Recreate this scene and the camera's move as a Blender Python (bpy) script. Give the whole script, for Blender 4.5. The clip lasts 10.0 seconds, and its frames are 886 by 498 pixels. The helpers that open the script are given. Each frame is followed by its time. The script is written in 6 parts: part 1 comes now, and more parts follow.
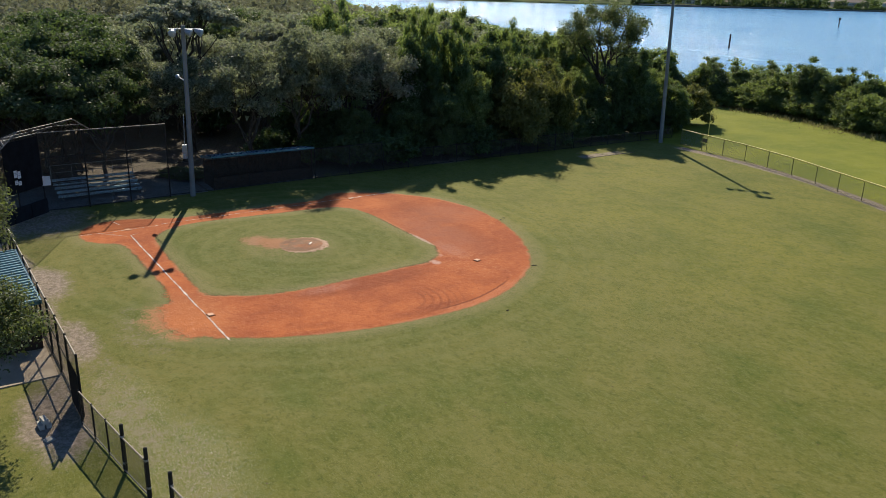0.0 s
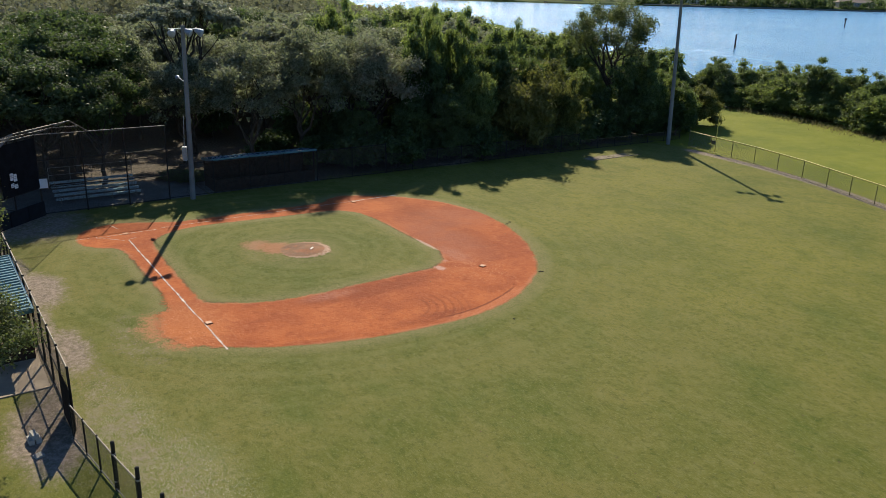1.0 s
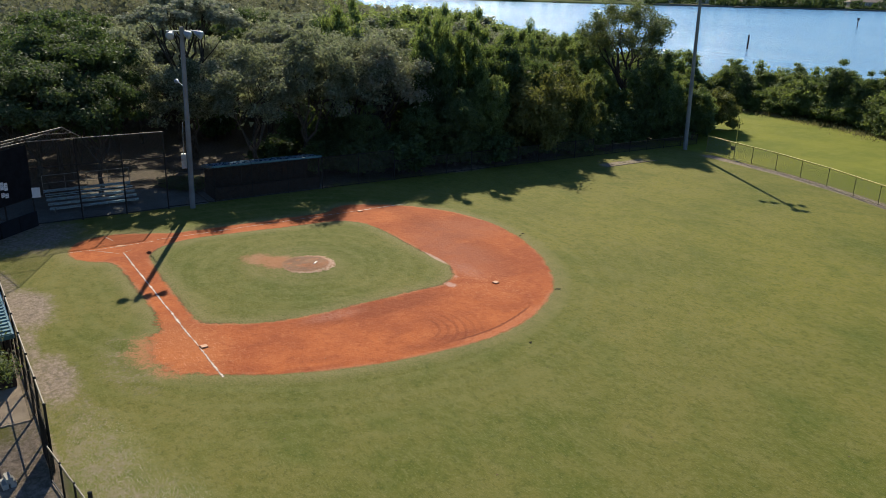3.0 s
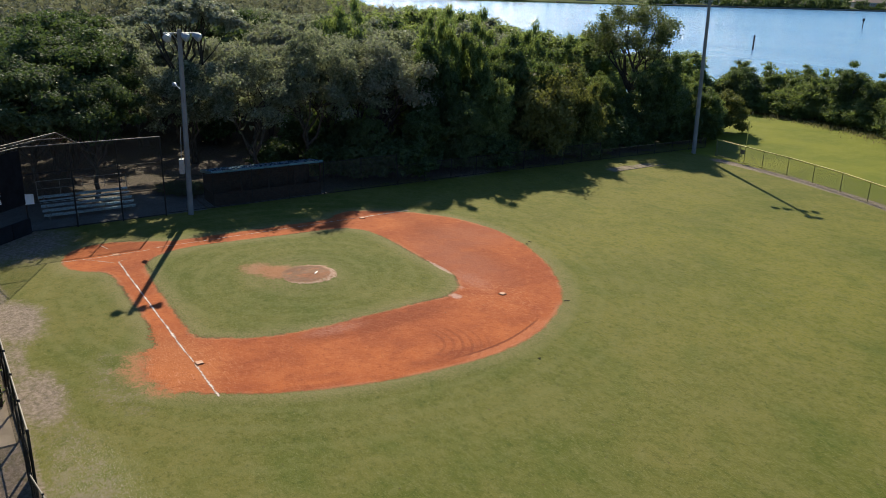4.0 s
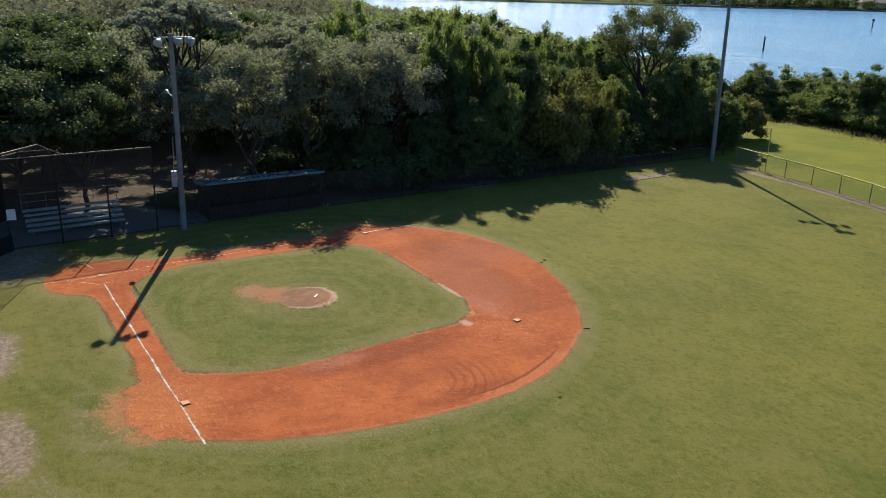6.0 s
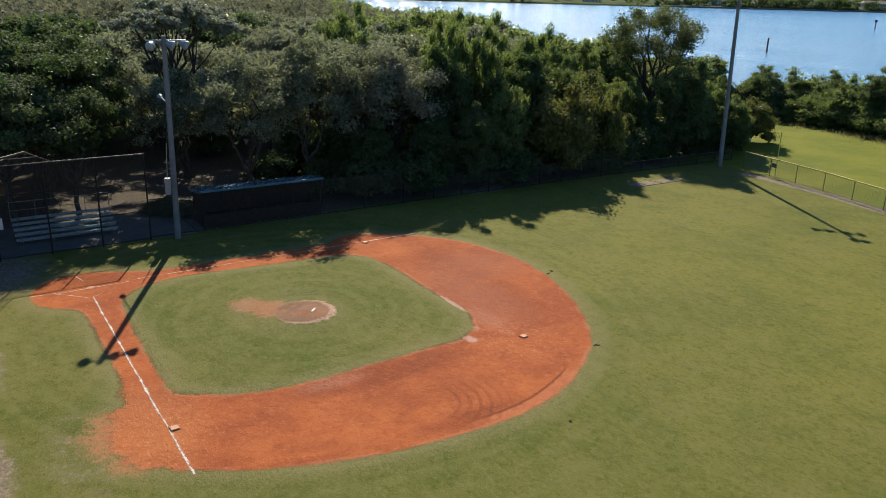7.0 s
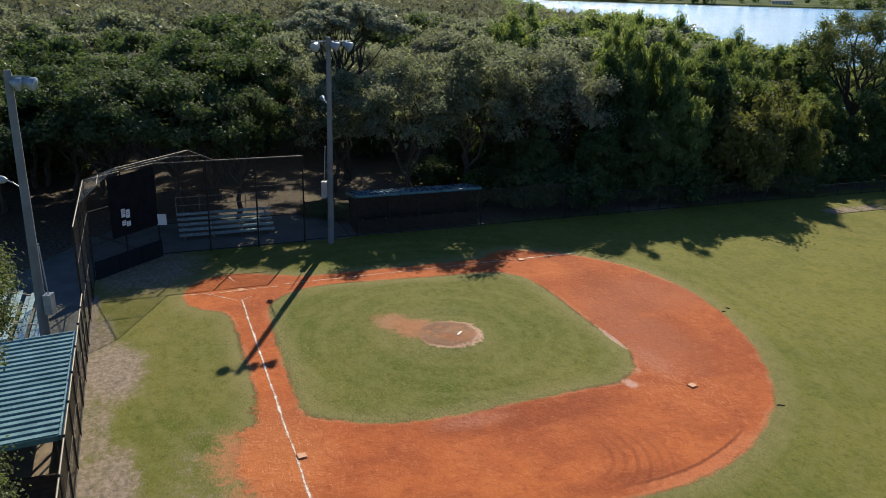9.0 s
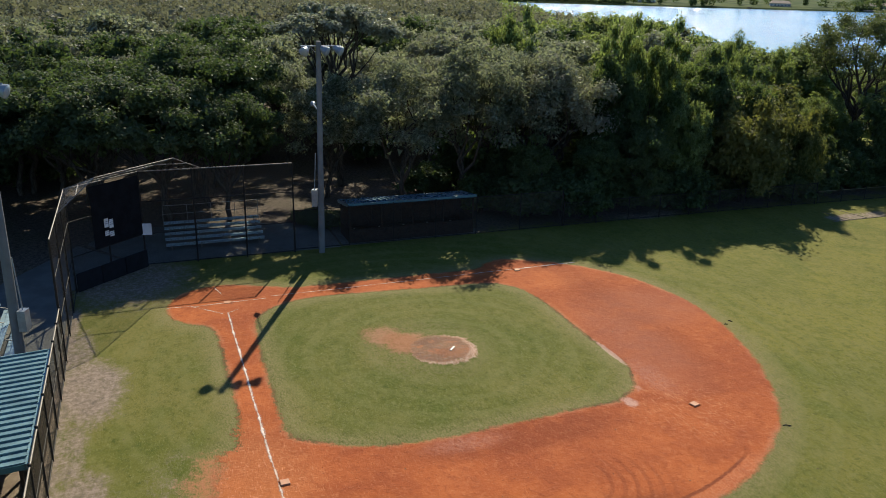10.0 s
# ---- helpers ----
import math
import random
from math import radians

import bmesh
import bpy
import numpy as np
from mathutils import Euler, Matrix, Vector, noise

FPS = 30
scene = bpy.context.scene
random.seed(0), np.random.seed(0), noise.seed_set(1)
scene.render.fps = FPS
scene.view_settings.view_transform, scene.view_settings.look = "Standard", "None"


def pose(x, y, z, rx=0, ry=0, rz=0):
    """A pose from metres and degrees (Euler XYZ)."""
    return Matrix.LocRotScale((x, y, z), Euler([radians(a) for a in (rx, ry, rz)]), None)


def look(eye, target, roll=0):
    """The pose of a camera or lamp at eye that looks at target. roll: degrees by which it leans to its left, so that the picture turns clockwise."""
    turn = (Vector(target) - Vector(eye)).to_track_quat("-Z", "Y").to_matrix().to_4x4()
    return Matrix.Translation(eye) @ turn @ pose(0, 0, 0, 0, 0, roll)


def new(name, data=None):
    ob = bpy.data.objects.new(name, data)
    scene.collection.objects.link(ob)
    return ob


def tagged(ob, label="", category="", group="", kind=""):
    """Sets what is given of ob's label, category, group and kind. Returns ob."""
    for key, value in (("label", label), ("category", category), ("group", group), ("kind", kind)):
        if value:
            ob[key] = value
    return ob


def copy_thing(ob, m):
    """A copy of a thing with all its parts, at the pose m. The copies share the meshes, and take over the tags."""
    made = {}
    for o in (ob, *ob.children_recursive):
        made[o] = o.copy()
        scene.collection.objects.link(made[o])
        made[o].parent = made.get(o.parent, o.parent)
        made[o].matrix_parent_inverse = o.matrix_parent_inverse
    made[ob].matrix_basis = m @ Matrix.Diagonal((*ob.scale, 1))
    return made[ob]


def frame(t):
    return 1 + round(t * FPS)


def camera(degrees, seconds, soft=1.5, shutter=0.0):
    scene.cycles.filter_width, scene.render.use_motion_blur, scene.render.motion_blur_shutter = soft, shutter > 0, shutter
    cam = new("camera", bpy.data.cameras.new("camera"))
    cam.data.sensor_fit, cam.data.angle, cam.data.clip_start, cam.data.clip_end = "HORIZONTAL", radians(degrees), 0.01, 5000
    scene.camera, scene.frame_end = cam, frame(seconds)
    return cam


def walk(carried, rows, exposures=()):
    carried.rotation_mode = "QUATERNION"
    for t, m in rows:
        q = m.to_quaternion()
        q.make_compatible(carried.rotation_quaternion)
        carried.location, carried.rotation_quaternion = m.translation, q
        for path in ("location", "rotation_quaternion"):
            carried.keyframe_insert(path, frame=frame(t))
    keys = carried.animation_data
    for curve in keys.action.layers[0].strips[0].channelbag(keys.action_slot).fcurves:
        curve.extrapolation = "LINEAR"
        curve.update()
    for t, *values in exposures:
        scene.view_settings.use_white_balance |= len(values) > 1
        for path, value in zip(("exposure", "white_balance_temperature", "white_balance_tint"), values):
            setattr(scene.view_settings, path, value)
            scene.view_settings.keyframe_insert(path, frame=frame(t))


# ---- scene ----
cam = camera(58.34, 10.0, soft=0.6)
PATH = [
    (0.0, (57.578, -11.841, 17.377), (41.957, -1.098, 11.007), 1.56),
    (0.5, (57.034, -11.516, 17.328), (41.386, -0.813, 10.957), 1.57),
    (1.0, (56.465, -11.183, 17.301), (40.795, -0.511, 10.931), 1.57),
    (1.5, (55.867, -10.840, 17.292), (40.175, -0.211, 10.905), 1.57),
    (2.0, (55.237, -10.484, 17.296), (39.518, 0.103, 10.906), 1.57),
    (2.5, (54.573, -10.115, 17.308), (38.830, 0.435, 10.916), 1.57),
    (4.0, (52.382, -8.916, 17.360), (36.579, 1.550, 10.978), 1.56),
    (4.5, (51.590, -8.487, 17.374), (35.769, 1.944, 10.979), 1.55),
    (5.0, (50.772, -8.043, 17.384), (34.930, 2.359, 10.993), 1.54),
    (5.5, (49.934, -7.587, 17.388), (34.075, 2.790, 11.001), 1.53),
    (6.8, (47.706, -6.363, 17.371), (31.833, 4.009, 11.011), 1.51),
    (7.0, (47.363, -6.173, 17.365), (31.482, 4.191, 11.009), 1.50),
    (7.1, (47.192, -6.077, 17.362), (31.309, 4.280, 11.002), 1.50),
    (7.2, (47.022, -5.982, 17.359), (31.124, 4.350, 10.994), 1.50),
    (7.3, (46.852, -5.886, 17.355), (30.699, 4.039, 10.986), 1.50),
    (7.4, (46.683, -5.791, 17.352), (30.293, 3.737, 10.978), 1.49),
    (7.5, (46.514, -5.696, 17.348), (30.043, 3.687, 10.970), 1.49),
    (7.6, (46.346, -5.601, 17.344), (29.885, 3.800, 10.967), 1.49),
    (7.7, (46.180, -5.506, 17.340), (29.715, 3.888, 10.963), 1.49),
    (7.8, (46.014, -5.411, 17.336), (29.546, 3.977, 10.959), 1.48),
    (7.9, (45.849, -5.317, 17.332), (29.378, 4.065, 10.955), 1.48),
    (8.0, (45.685, -5.223, 17.328), (29.199, 4.132, 10.951), 1.48),
    (8.1, (45.523, -5.129, 17.324), (28.817, 3.823, 10.939), 1.47),
    (8.2, (45.362, -5.036, 17.320), (28.489, 3.592, 10.927), 1.47),
    (8.3, (45.202, -4.943, 17.316), (28.184, 3.388, 10.915), 1.47),
    (8.4, (45.044, -4.851, 17.313), (27.880, 3.168, 10.903), 1.47),
    (8.5, (44.888, -4.759, 17.309), (27.605, 2.996, 10.892), 1.46),
    (8.6, (44.733, -4.667, 17.305), (27.453, 3.090, 10.885), 1.46),
    (8.7, (44.581, -4.577, 17.301), (27.164, 2.866, 10.879), 1.46),
    (8.8, (44.430, -4.487, 17.298), (26.845, 2.549, 10.873), 1.45),
    (8.9, (44.281, -4.398, 17.295), (26.629, 2.464, 10.867), 1.45),
    (9.0, (44.135, -4.309, 17.292), (26.464, 2.503, 10.861), 1.45),
    (9.1, (43.991, -4.221, 17.289), (26.329, 2.621, 10.866), 1.44),
    (9.2, (43.849, -4.134, 17.286), (26.185, 2.708, 10.871), 1.44),
    (9.5, (43.439, -3.879, 17.281), (25.764, 2.953, 10.887), 1.43),
    (10.0, (42.816, -3.477, 17.280), (25.138, 3.371, 10.908), 1.41),
]
walk(cam, [(t, look(eye, target, roll)) for t, eye, target, roll in PATH])

# ---- light ----
SUN_DIR = Vector((-0.893, 0.450, 0.0)).normalized()
SUN_ELEV = radians(36.8)
sun = new("sun", bpy.data.lights.new("sun", "SUN"))
sun.data.energy, sun.data.angle, sun.data.color = 5.0, radians(0.55), (1.0, 0.905, 0.69)
sun_vec = SUN_DIR * math.cos(SUN_ELEV) + Vector((0, 0, math.sin(SUN_ELEV)))
sun.matrix_world = look(sun_vec * 200, (0, 0, 0))
world = bpy.data.worlds.new("sky")
scene.world = world
world.use_nodes = True
sky = world.node_tree.nodes.new("ShaderNodeTexSky")
sky.sky_type, sky.sun_disc = "NISHITA", False
sky.sun_elevation = SUN_ELEV
sky.ozone_density, sky.dust_density = 8.5, 0.12
sky.sun_rotation = math.atan2(SUN_DIR.x, SUN_DIR.y)
bg = world.node_tree.nodes["Background"]
bg.inputs["Strength"].default_value = 0.094
world.node_tree.links.new(sky.outputs[0], bg.inputs["Color"])
scene.view_settings.exposure = 0.355


# ---- shader helpers ----
class Shader:
    """A small wrapper round one node tree."""

    def __init__(self, name):
        self.m = bpy.data.materials.new(name)
        self.m.use_nodes = True
        self.t = self.m.node_tree
        self.bsdf = self.t.nodes["Principled BSDF"]
        self.out = self.t.nodes["Material Output"]

    def node(self, kind, **values):
        n = self.t.nodes.new(kind)
        for key, v in values.items():
            n.inputs[key].default_value = v
        return n

    def put(self, value, socket):
        if hasattr(value, "is_linked"):
            self.t.links.new(value, socket)
        else:
            socket.default_value = value
        return socket

    def pos(self):
        return self.node("ShaderNodeNewGeometry").outputs["Position"]

    def local(self):
        return self.node("ShaderNodeTexCoord").outputs["Object"]

    def island(self):
        return self.node("ShaderNodeNewGeometry").outputs["Random Per Island"]

    def chance(self):
        return self.node("ShaderNodeObjectInfo").outputs["Random"]

    def scaled(self, vec, sx, sy, sz):
        n = self.node("ShaderNodeMapping")
        self.put(vec, n.inputs["Vector"])
        n.inputs["Scale"].default_value = (sx, sy, sz)
        return n.outputs[0]

    def noise(self, vec, scale, detail=3.0, rough=0.55, twist=0.0):
        n = self.node("ShaderNodeTexNoise", Scale=scale, Detail=detail, Roughness=rough, Distortion=twist)
        self.put(vec, n.inputs["Vector"])
        return n.outputs["Fac"]

    def wave(self, vec, scale, twist=2.0, detail=2.0):
        n = self.node("ShaderNodeTexWave", Scale=scale, Distortion=twist, Detail=detail)
        self.put(vec, n.inputs["Vector"])
        return n.outputs["Fac"]

    def axis(self, vec, i):
        n = self.node("ShaderNodeSeparateXYZ")
        self.put(vec, n.inputs[0])
        return n.outputs[i]

    def calc(self, op, a, b=0.0, c=0.0):
        n = self.node("ShaderNodeMath")
        n.operation = op
        for i, v in enumerate((a, b, c)):
            self.put(v, n.inputs[i])
        return n.outputs[0]

    def step(self, v, lo, hi):
        """0 below lo, 1 above hi, smooth between."""
        n = self.node("ShaderNodeMapRange")
        n.interpolation_type = "SMOOTHSTEP"
        self.put(v, n.inputs["Value"])
        n.inputs["From Min"].default_value, n.inputs["From Max"].default_value = lo, hi
        return n.outputs[0]

    def span(self, v, lo, hi, a, b):
        n = self.node("ShaderNodeMapRange")
        self.put(v, n.inputs["Value"])
        for key, x in (("From Min", lo), ("From Max", hi), ("To Min", a), ("To Max", b)):
            n.inputs[key].default_value = x
        return n.outputs[0]

    def mix(self, f, a, b, how="MIX"):
        n = self.node("ShaderNodeMix")
        n.data_type, n.blend_type = "RGBA", how
        self.put(f, n.inputs[0])
        for v, s in ((a, n.inputs[6]), (b, n.inputs[7])):
            self.put((*v, 1) if isinstance(v, tuple) and len(v) == 3 else v, s)
        return n.outputs[2]

    def blob(self, vec, cx, cy, rx, ry, soft=0.5):
        """1 inside an ellipse on the ground, 0 outside."""
        x = self.calc("DIVIDE", self.calc("SUBTRACT", self.axis(vec, 0), cx), rx)
        y = self.calc("DIVIDE", self.calc("SUBTRACT", self.axis(vec, 1), cy), ry)
        d = self.calc("SQRT", self.calc("ADD", self.calc("MULTIPLY", x, x), self.calc("MULTIPLY", y, y)))
        return self.calc("SUBTRACT", 1.0, self.step(d, 1 - soft, 1 + soft))

    def bump(self, height, strength, distance):
        n = self.node("ShaderNodeBump", Strength=strength, Distance=distance)
        self.put(height, n.inputs["Height"])
        self.t.links.new(n.outputs[0], self.bsdf.inputs["Normal"])
        return n.outputs[0]

    def done(self, colour, rough=0.8, metal=0.0, gloss=0.5):
        self.put((*colour, 1) if isinstance(colour, tuple) else colour, self.bsdf.inputs["Base Color"])
        self.put(rough, self.bsdf.inputs["Roughness"])
        self.put(metal, self.bsdf.inputs["Metallic"])
        self.bsdf.inputs["Specular IOR Level"].default_value = gloss
        return self.m


def plain(name, colour, rough=0.6, metal=0.0, vary=0.25, scale=3.0, bump=0.0, gloss=0.5):
    """A surface with stains at two scales and a little grain."""
    s = Shader(name)
    p = s.pos()
    big, fine = s.noise(p, scale, 4), s.noise(p, scale * 14, 3)
    dark = tuple(c * (1 - vary) for c in colour)
    light = tuple(min(1, c * (1 + vary)) for c in colour)
    c = s.mix(s.step(big, 0.3, 0.7), dark, light)
    c = s.mix(s.calc("MULTIPLY", s.step(fine, 0.45, 0.75), 0.35), c, dark)
    if bump:
        s.bump(fine, bump, 0.02)
    return s.done(c, s.span(big, 0.3, 0.7, rough * 0.85, min(1, rough * 1.15)), metal, gloss)


def turf_colour(s, p):
    """Colour and relief of the mown turf, its bare spots and the litter under the trees."""
    x, y = s.axis(p, 0), s.axis(p, 1)
    huge, big, mid = s.noise(p, 0.035, 3), s.noise(p, 0.12, 4, 0.6), s.noise(p, 0.75, 5, 0.7)
    fine, blade = s.noise(p, 4.0, 5, 0.75), s.noise(p, 24.0, 3, 0.8)
    green = s.mix(s.step(big, 0.36, 0.66), (0.08694, 0.104, 0.01039), (0.1493, 0.1399, 0.02929))
    green = s.mix(s.calc("MULTIPLY", s.step(huge, 0.44, 0.60), 0.7), green, (0.1625, 0.1455, 0.03402))
    # the lighter, yellower turf of left and centre field
    yellow_turf = s.calc("MULTIPLY", s.blob(p, 12.0, 42.0, 30.0, 22.0, 0.7), s.span(big, 0.35, 0.62, 0.35, 1.0))
    green = s.mix(s.calc("MULTIPLY", yellow_turf, 0.75), green, (0.196, 0.182, 0.0215))
    green = s.mix(s.calc("MULTIPLY", s.step(mid, 0.46, 0.72), 0.45), green, (0.1632, 0.1527, 0.05039))
    green = s.mix(s.calc("MULTIPLY", s.step(mid, 0.54, 0.32), 0.38), green, (0.0605, 0.08876, 0.008127))
    tuft = s.noise(s.scaled(p, 1.0, 1.5, 1.0), 1.9, 4, 0.7, 0.6)
    green = s.mix(s.calc("MULTIPLY", s.step(tuft, 0.50, 0.66), 0.38), green, (0.1879, 0.1795, 0.06502))
    green = s.mix(s.calc("MULTIPLY", s.step(tuft, 0.48, 0.34), 0.45), green, (0.05683, 0.08208, 0.007721))
    thatch = s.noise(s.scaled(p, 1.0, 2.2, 1.0), 6.0, 5, 0.8)
    clump = s.noise(p, 3.1, 3, 0.65, 0.3)
    green = s.mix(s.calc("MULTIPLY", s.step(clump, 0.55, 0.66), 0.36), green, (0.03667, 0.05918, 0.007721))
    patch = s.noise(s.scaled(p, 0.6, 1.0, 1.0), 0.32, 4, 0.6, 0.5)
    green = s.mix(s.calc("MULTIPLY", s.step(patch, 0.52, 0.68), 0.36), green, (0.066, 0.1002, 0.01016))
    green = s.mix(s.calc("MULTIPLY", s.step(patch, 0.46, 0.33), 0.35), green, (0.1742, 0.1623, 0.04714))
    green = s.mix(s.calc("MULTIPLY", s.step(thatch, 0.52, 0.66), 0.7), green, (0.2126, 0.2062, 0.07964))
    green = s.mix(s.calc("MULTIPLY", s.step(fine, 0.50, 0.68), 0.36), green, (0.04033, 0.06108, 0.008127))
    green = s.mix(s.calc("MULTIPLY", s.step(blade, 0.48, 0.64), 0.18), green, (0.2062, 0.2053, 0.06502))
    # mowing rings that follow the edge of the skin
    rv = s.node("ShaderNodeMapping")
    s.put(p, rv.inputs["Vector"])
    rv.inputs["Location"].default_value = (-9.5, -9.5, 0)
    mow = s.node("ShaderNodeTexWave", Scale=0.22, Distortion=1.4, Detail=2.0)
    mow.wave_type, mow.rings_direction = "RINGS", "Z"
    s.put(rv.outputs[0], mow.inputs["Vector"])
    near = s.blob(p, 9.5, 9.5, 21.0, 21.0, 0.22)
    green = s.mix(s.calc("MULTIPLY", s.calc("MULTIPLY", near, s.step(mow.outputs["Fac"], 0.55, 0.95)), s.span(mid, 0.35, 0.65, 0.10, 0.36)), green, (0.1788, 0.1756, 0.05949))
    green = s.mix(s.calc("MULTIPLY", s.step(s.noise(p, 15.0, 3, 0.8), 0.53, 0.62), 0.28), green, (0.0275, 0.0439, 0.006745))
    # dry pale stubble near the first-base fence
    straw = s.calc("MAXIMUM", s.blob(p, 31.4, -4.9, 3.8, 1.7, 0.6), s.calc("MULTIPLY", s.blob(p, 26.6, -5.8, 4.0, 1.4, 0.6), 0.8))
    straw = s.calc("MULTIPLY", straw, s.step(s.calc("ADD", s.noise(p, 26.0, 3, 0.8), s.calc("MULTIPLY", thatch, 0.5)), 0.79, 0.88))
    green = s.mix(s.calc("MULTIPLY", straw, 0.9), green, (0.5859, 0.567, 0.4441))
    # the lawn beyond the outfield fence is lusher and yellower
    r = s.calc("SQRT", s.calc("ADD", s.calc("MULTIPLY", x, x), s.calc("MULTIPLY", y, y)))
    far = s.step(s.calc("ADD", r, mid), 62.0, 64.0)
    lush = s.mix(s.step(big, 0.35, 0.7), (0.1375, 0.1641, 0.01138), (0.2062, 0.2176, 0.01788))
    lush = s.mix(s.calc("MULTIPLY", s.step(mid, 0.45, 0.7), 0.5), lush, (0.2154, 0.2205, 0.04316))
    lush = s.mix(s.calc("MULTIPLY", s.step(fine, 0.5, 0.7), 0.5), lush, (0.07792, 0.1126, 0.01154))
    c = s.mix(s.calc("MULTIPLY", far, 0.85), green, lush)
    # bare worn soil
    soil = s.mix(s.step(fine, 0.35, 0.7), (0.170, 0.130, 0.102), (0.335, 0.262, 0.212))
    soil = s.mix(s.calc("MULTIPLY", s.step(blade, 0.5, 0.66), 0.5), soil, (0.44, 0.375, 0.315))
    soil = s.mix(s.calc("MULTIPLY", s.step(tuft, 0.50, 0.64), 0.55), soil, (0.100, 0.082, 0.066))
    soil = s.mix(s.calc("MULTIPLY", s.step(thatch, 0.52, 0.7), 0.45), soil, (0.095, 0.078, 0.060))
    worn = None
    for cx, cy, rx, ry, k in ((8.6, -6.7, 3.2, 1.5, 0.95), (13.5, -7.1, 3.0, 0.6, 0.7), (17.8, -6.7, 2.8, 1.2, 0.85), (5.0, -7.2, 3.0, 0.8, 0.7),
                              (-5.2, -5.0, 4.6, 3.6, 0.72), (25.5, -8.7, 3.4, 1.3, 0.9), (-8.6, 34.0, 1.2, 3.0, 0.9),
                              (18.2, -3.2, 3.4, 1.6, 0.35), (31.0, -5.4, 6.0, 1.6, 0.30), (25.0, -6.2, 6.0, 1.3, 0.38)):
        b = s.calc("MULTIPLY", s.blob(p, cx, cy, rx, ry, 0.55), k)
        worn = b if worn is None else s.calc("MAXIMUM", worn, b)
    ny = s.calc("MULTIPLY", y, -1.0)
    strip = s.calc("MULTIPLY", s.step(ny, 7.0, 7.6), s.calc("SUBTRACT", 1.0, s.step(ny, 8.3, 9.2)))
    strip = s.calc("MULTIPLY", strip, s.calc("MULTIPLY", s.step(x, -3.0, 0.0), s.calc("SUBTRACT", 1.0, s.step(x, 26.0, 31.0))))
    warn = s.calc("MULTIPLY", s.step(r, 60.6, 61.3), s.calc("SUBTRACT", 1.0, s.step(r, 62.2, 62.7)))
    warn = s.calc("MULTIPLY", warn, s.calc("MULTIPLY", s.step(y, 20.0, 30.0), s.step(x, -3.0, -1.0)))
    worn = s.calc("MAXIMUM", worn, s.calc("MAXIMUM", s.calc("MULTIPLY", strip, 0.8), s.calc("MULTIPLY", warn, 0.85)))
    pen = s.calc("MULTIPLY", s.calc("MULTIPLY", s.step(s.calc("MULTIPLY", x, -1.0), 2.3, 2.6), s.calc("SUBTRACT", 1.0, s.step(s.calc("MULTIPLY", x, -1.0), 3.4, 4.6))), s.calc("MULTIPLY", s.step(y, 47.0, 48.0), s.calc("SUBTRACT", 1.0, s.step(y, 52.5, 55.0))))
    worn = s.calc("MAXIMUM", worn, s.calc("MULTIPLY", pen, 0.75))
    rough = s.calc("SUBTRACT", s.calc("ADD", s.calc("ADD", mid, fine), thatch), 1.5)
    ragged = s.calc("ADD", worn, s.calc("MULTIPLY", rough, 1.1))
    c = s.mix(s.calc("MULTIPLY", s.step(ragged, 0.15, 0.95), s.step(worn, 0.02, 0.25)), c, soil)
    # leaf litter and bare earth under the trees
    litter = s.mix(s.step(fine, 0.35, 0.65), (0.040, 0.031, 0.024), (0.140, 0.108, 0.086))
    litter = s.mix(s.calc("MULTIPLY", s.step(blade, 0.5, 0.68), 0.5), litter, (0.280, 0.228, 0.195))
    wood = s.step(s.calc("ADD", s.calc("MULTIPLY", x, -1.0), s.calc("MULTIPLY", s.calc("SUBTRACT", mid, 0.5), 5.0)), 7.6, 9.2)
    wood = s.calc("MULTIPLY", wood, s.calc("SUBTRACT", 1.0, s.step(s.calc("ADD", y, s.calc("MULTIPLY", x, 0.35)), 62.0, 68.0)))
    back = s.calc("MULTIPLY", s.step(ny, 8.6, 10.5), s.step(s.calc("MULTIPLY", x, -1.0), -5.0, 1.0))
    wood = s.calc("MAXIMUM", wood, s.calc("MULTIPLY", back, 0.9))
    grassy = s.calc("MULTIPLY", s.calc("MULTIPLY", s.step(s.noise(p, 0.16, 3), 0.46, 0.60), 0.8), s.span(s.step(y, 22.0, 34.0), 0, 1, 0.12, 1.0))
    c = s.mix(s.calc("MULTIPLY", wood, s.calc("SUBTRACT", 1.0, grassy)), c, litter)
    h = s.calc("ADD", s.calc("MULTIPLY", blade, 0.7), s.calc("MULTIPLY", fine, 0.8))
    return c, h, (mid, fine, thatch)


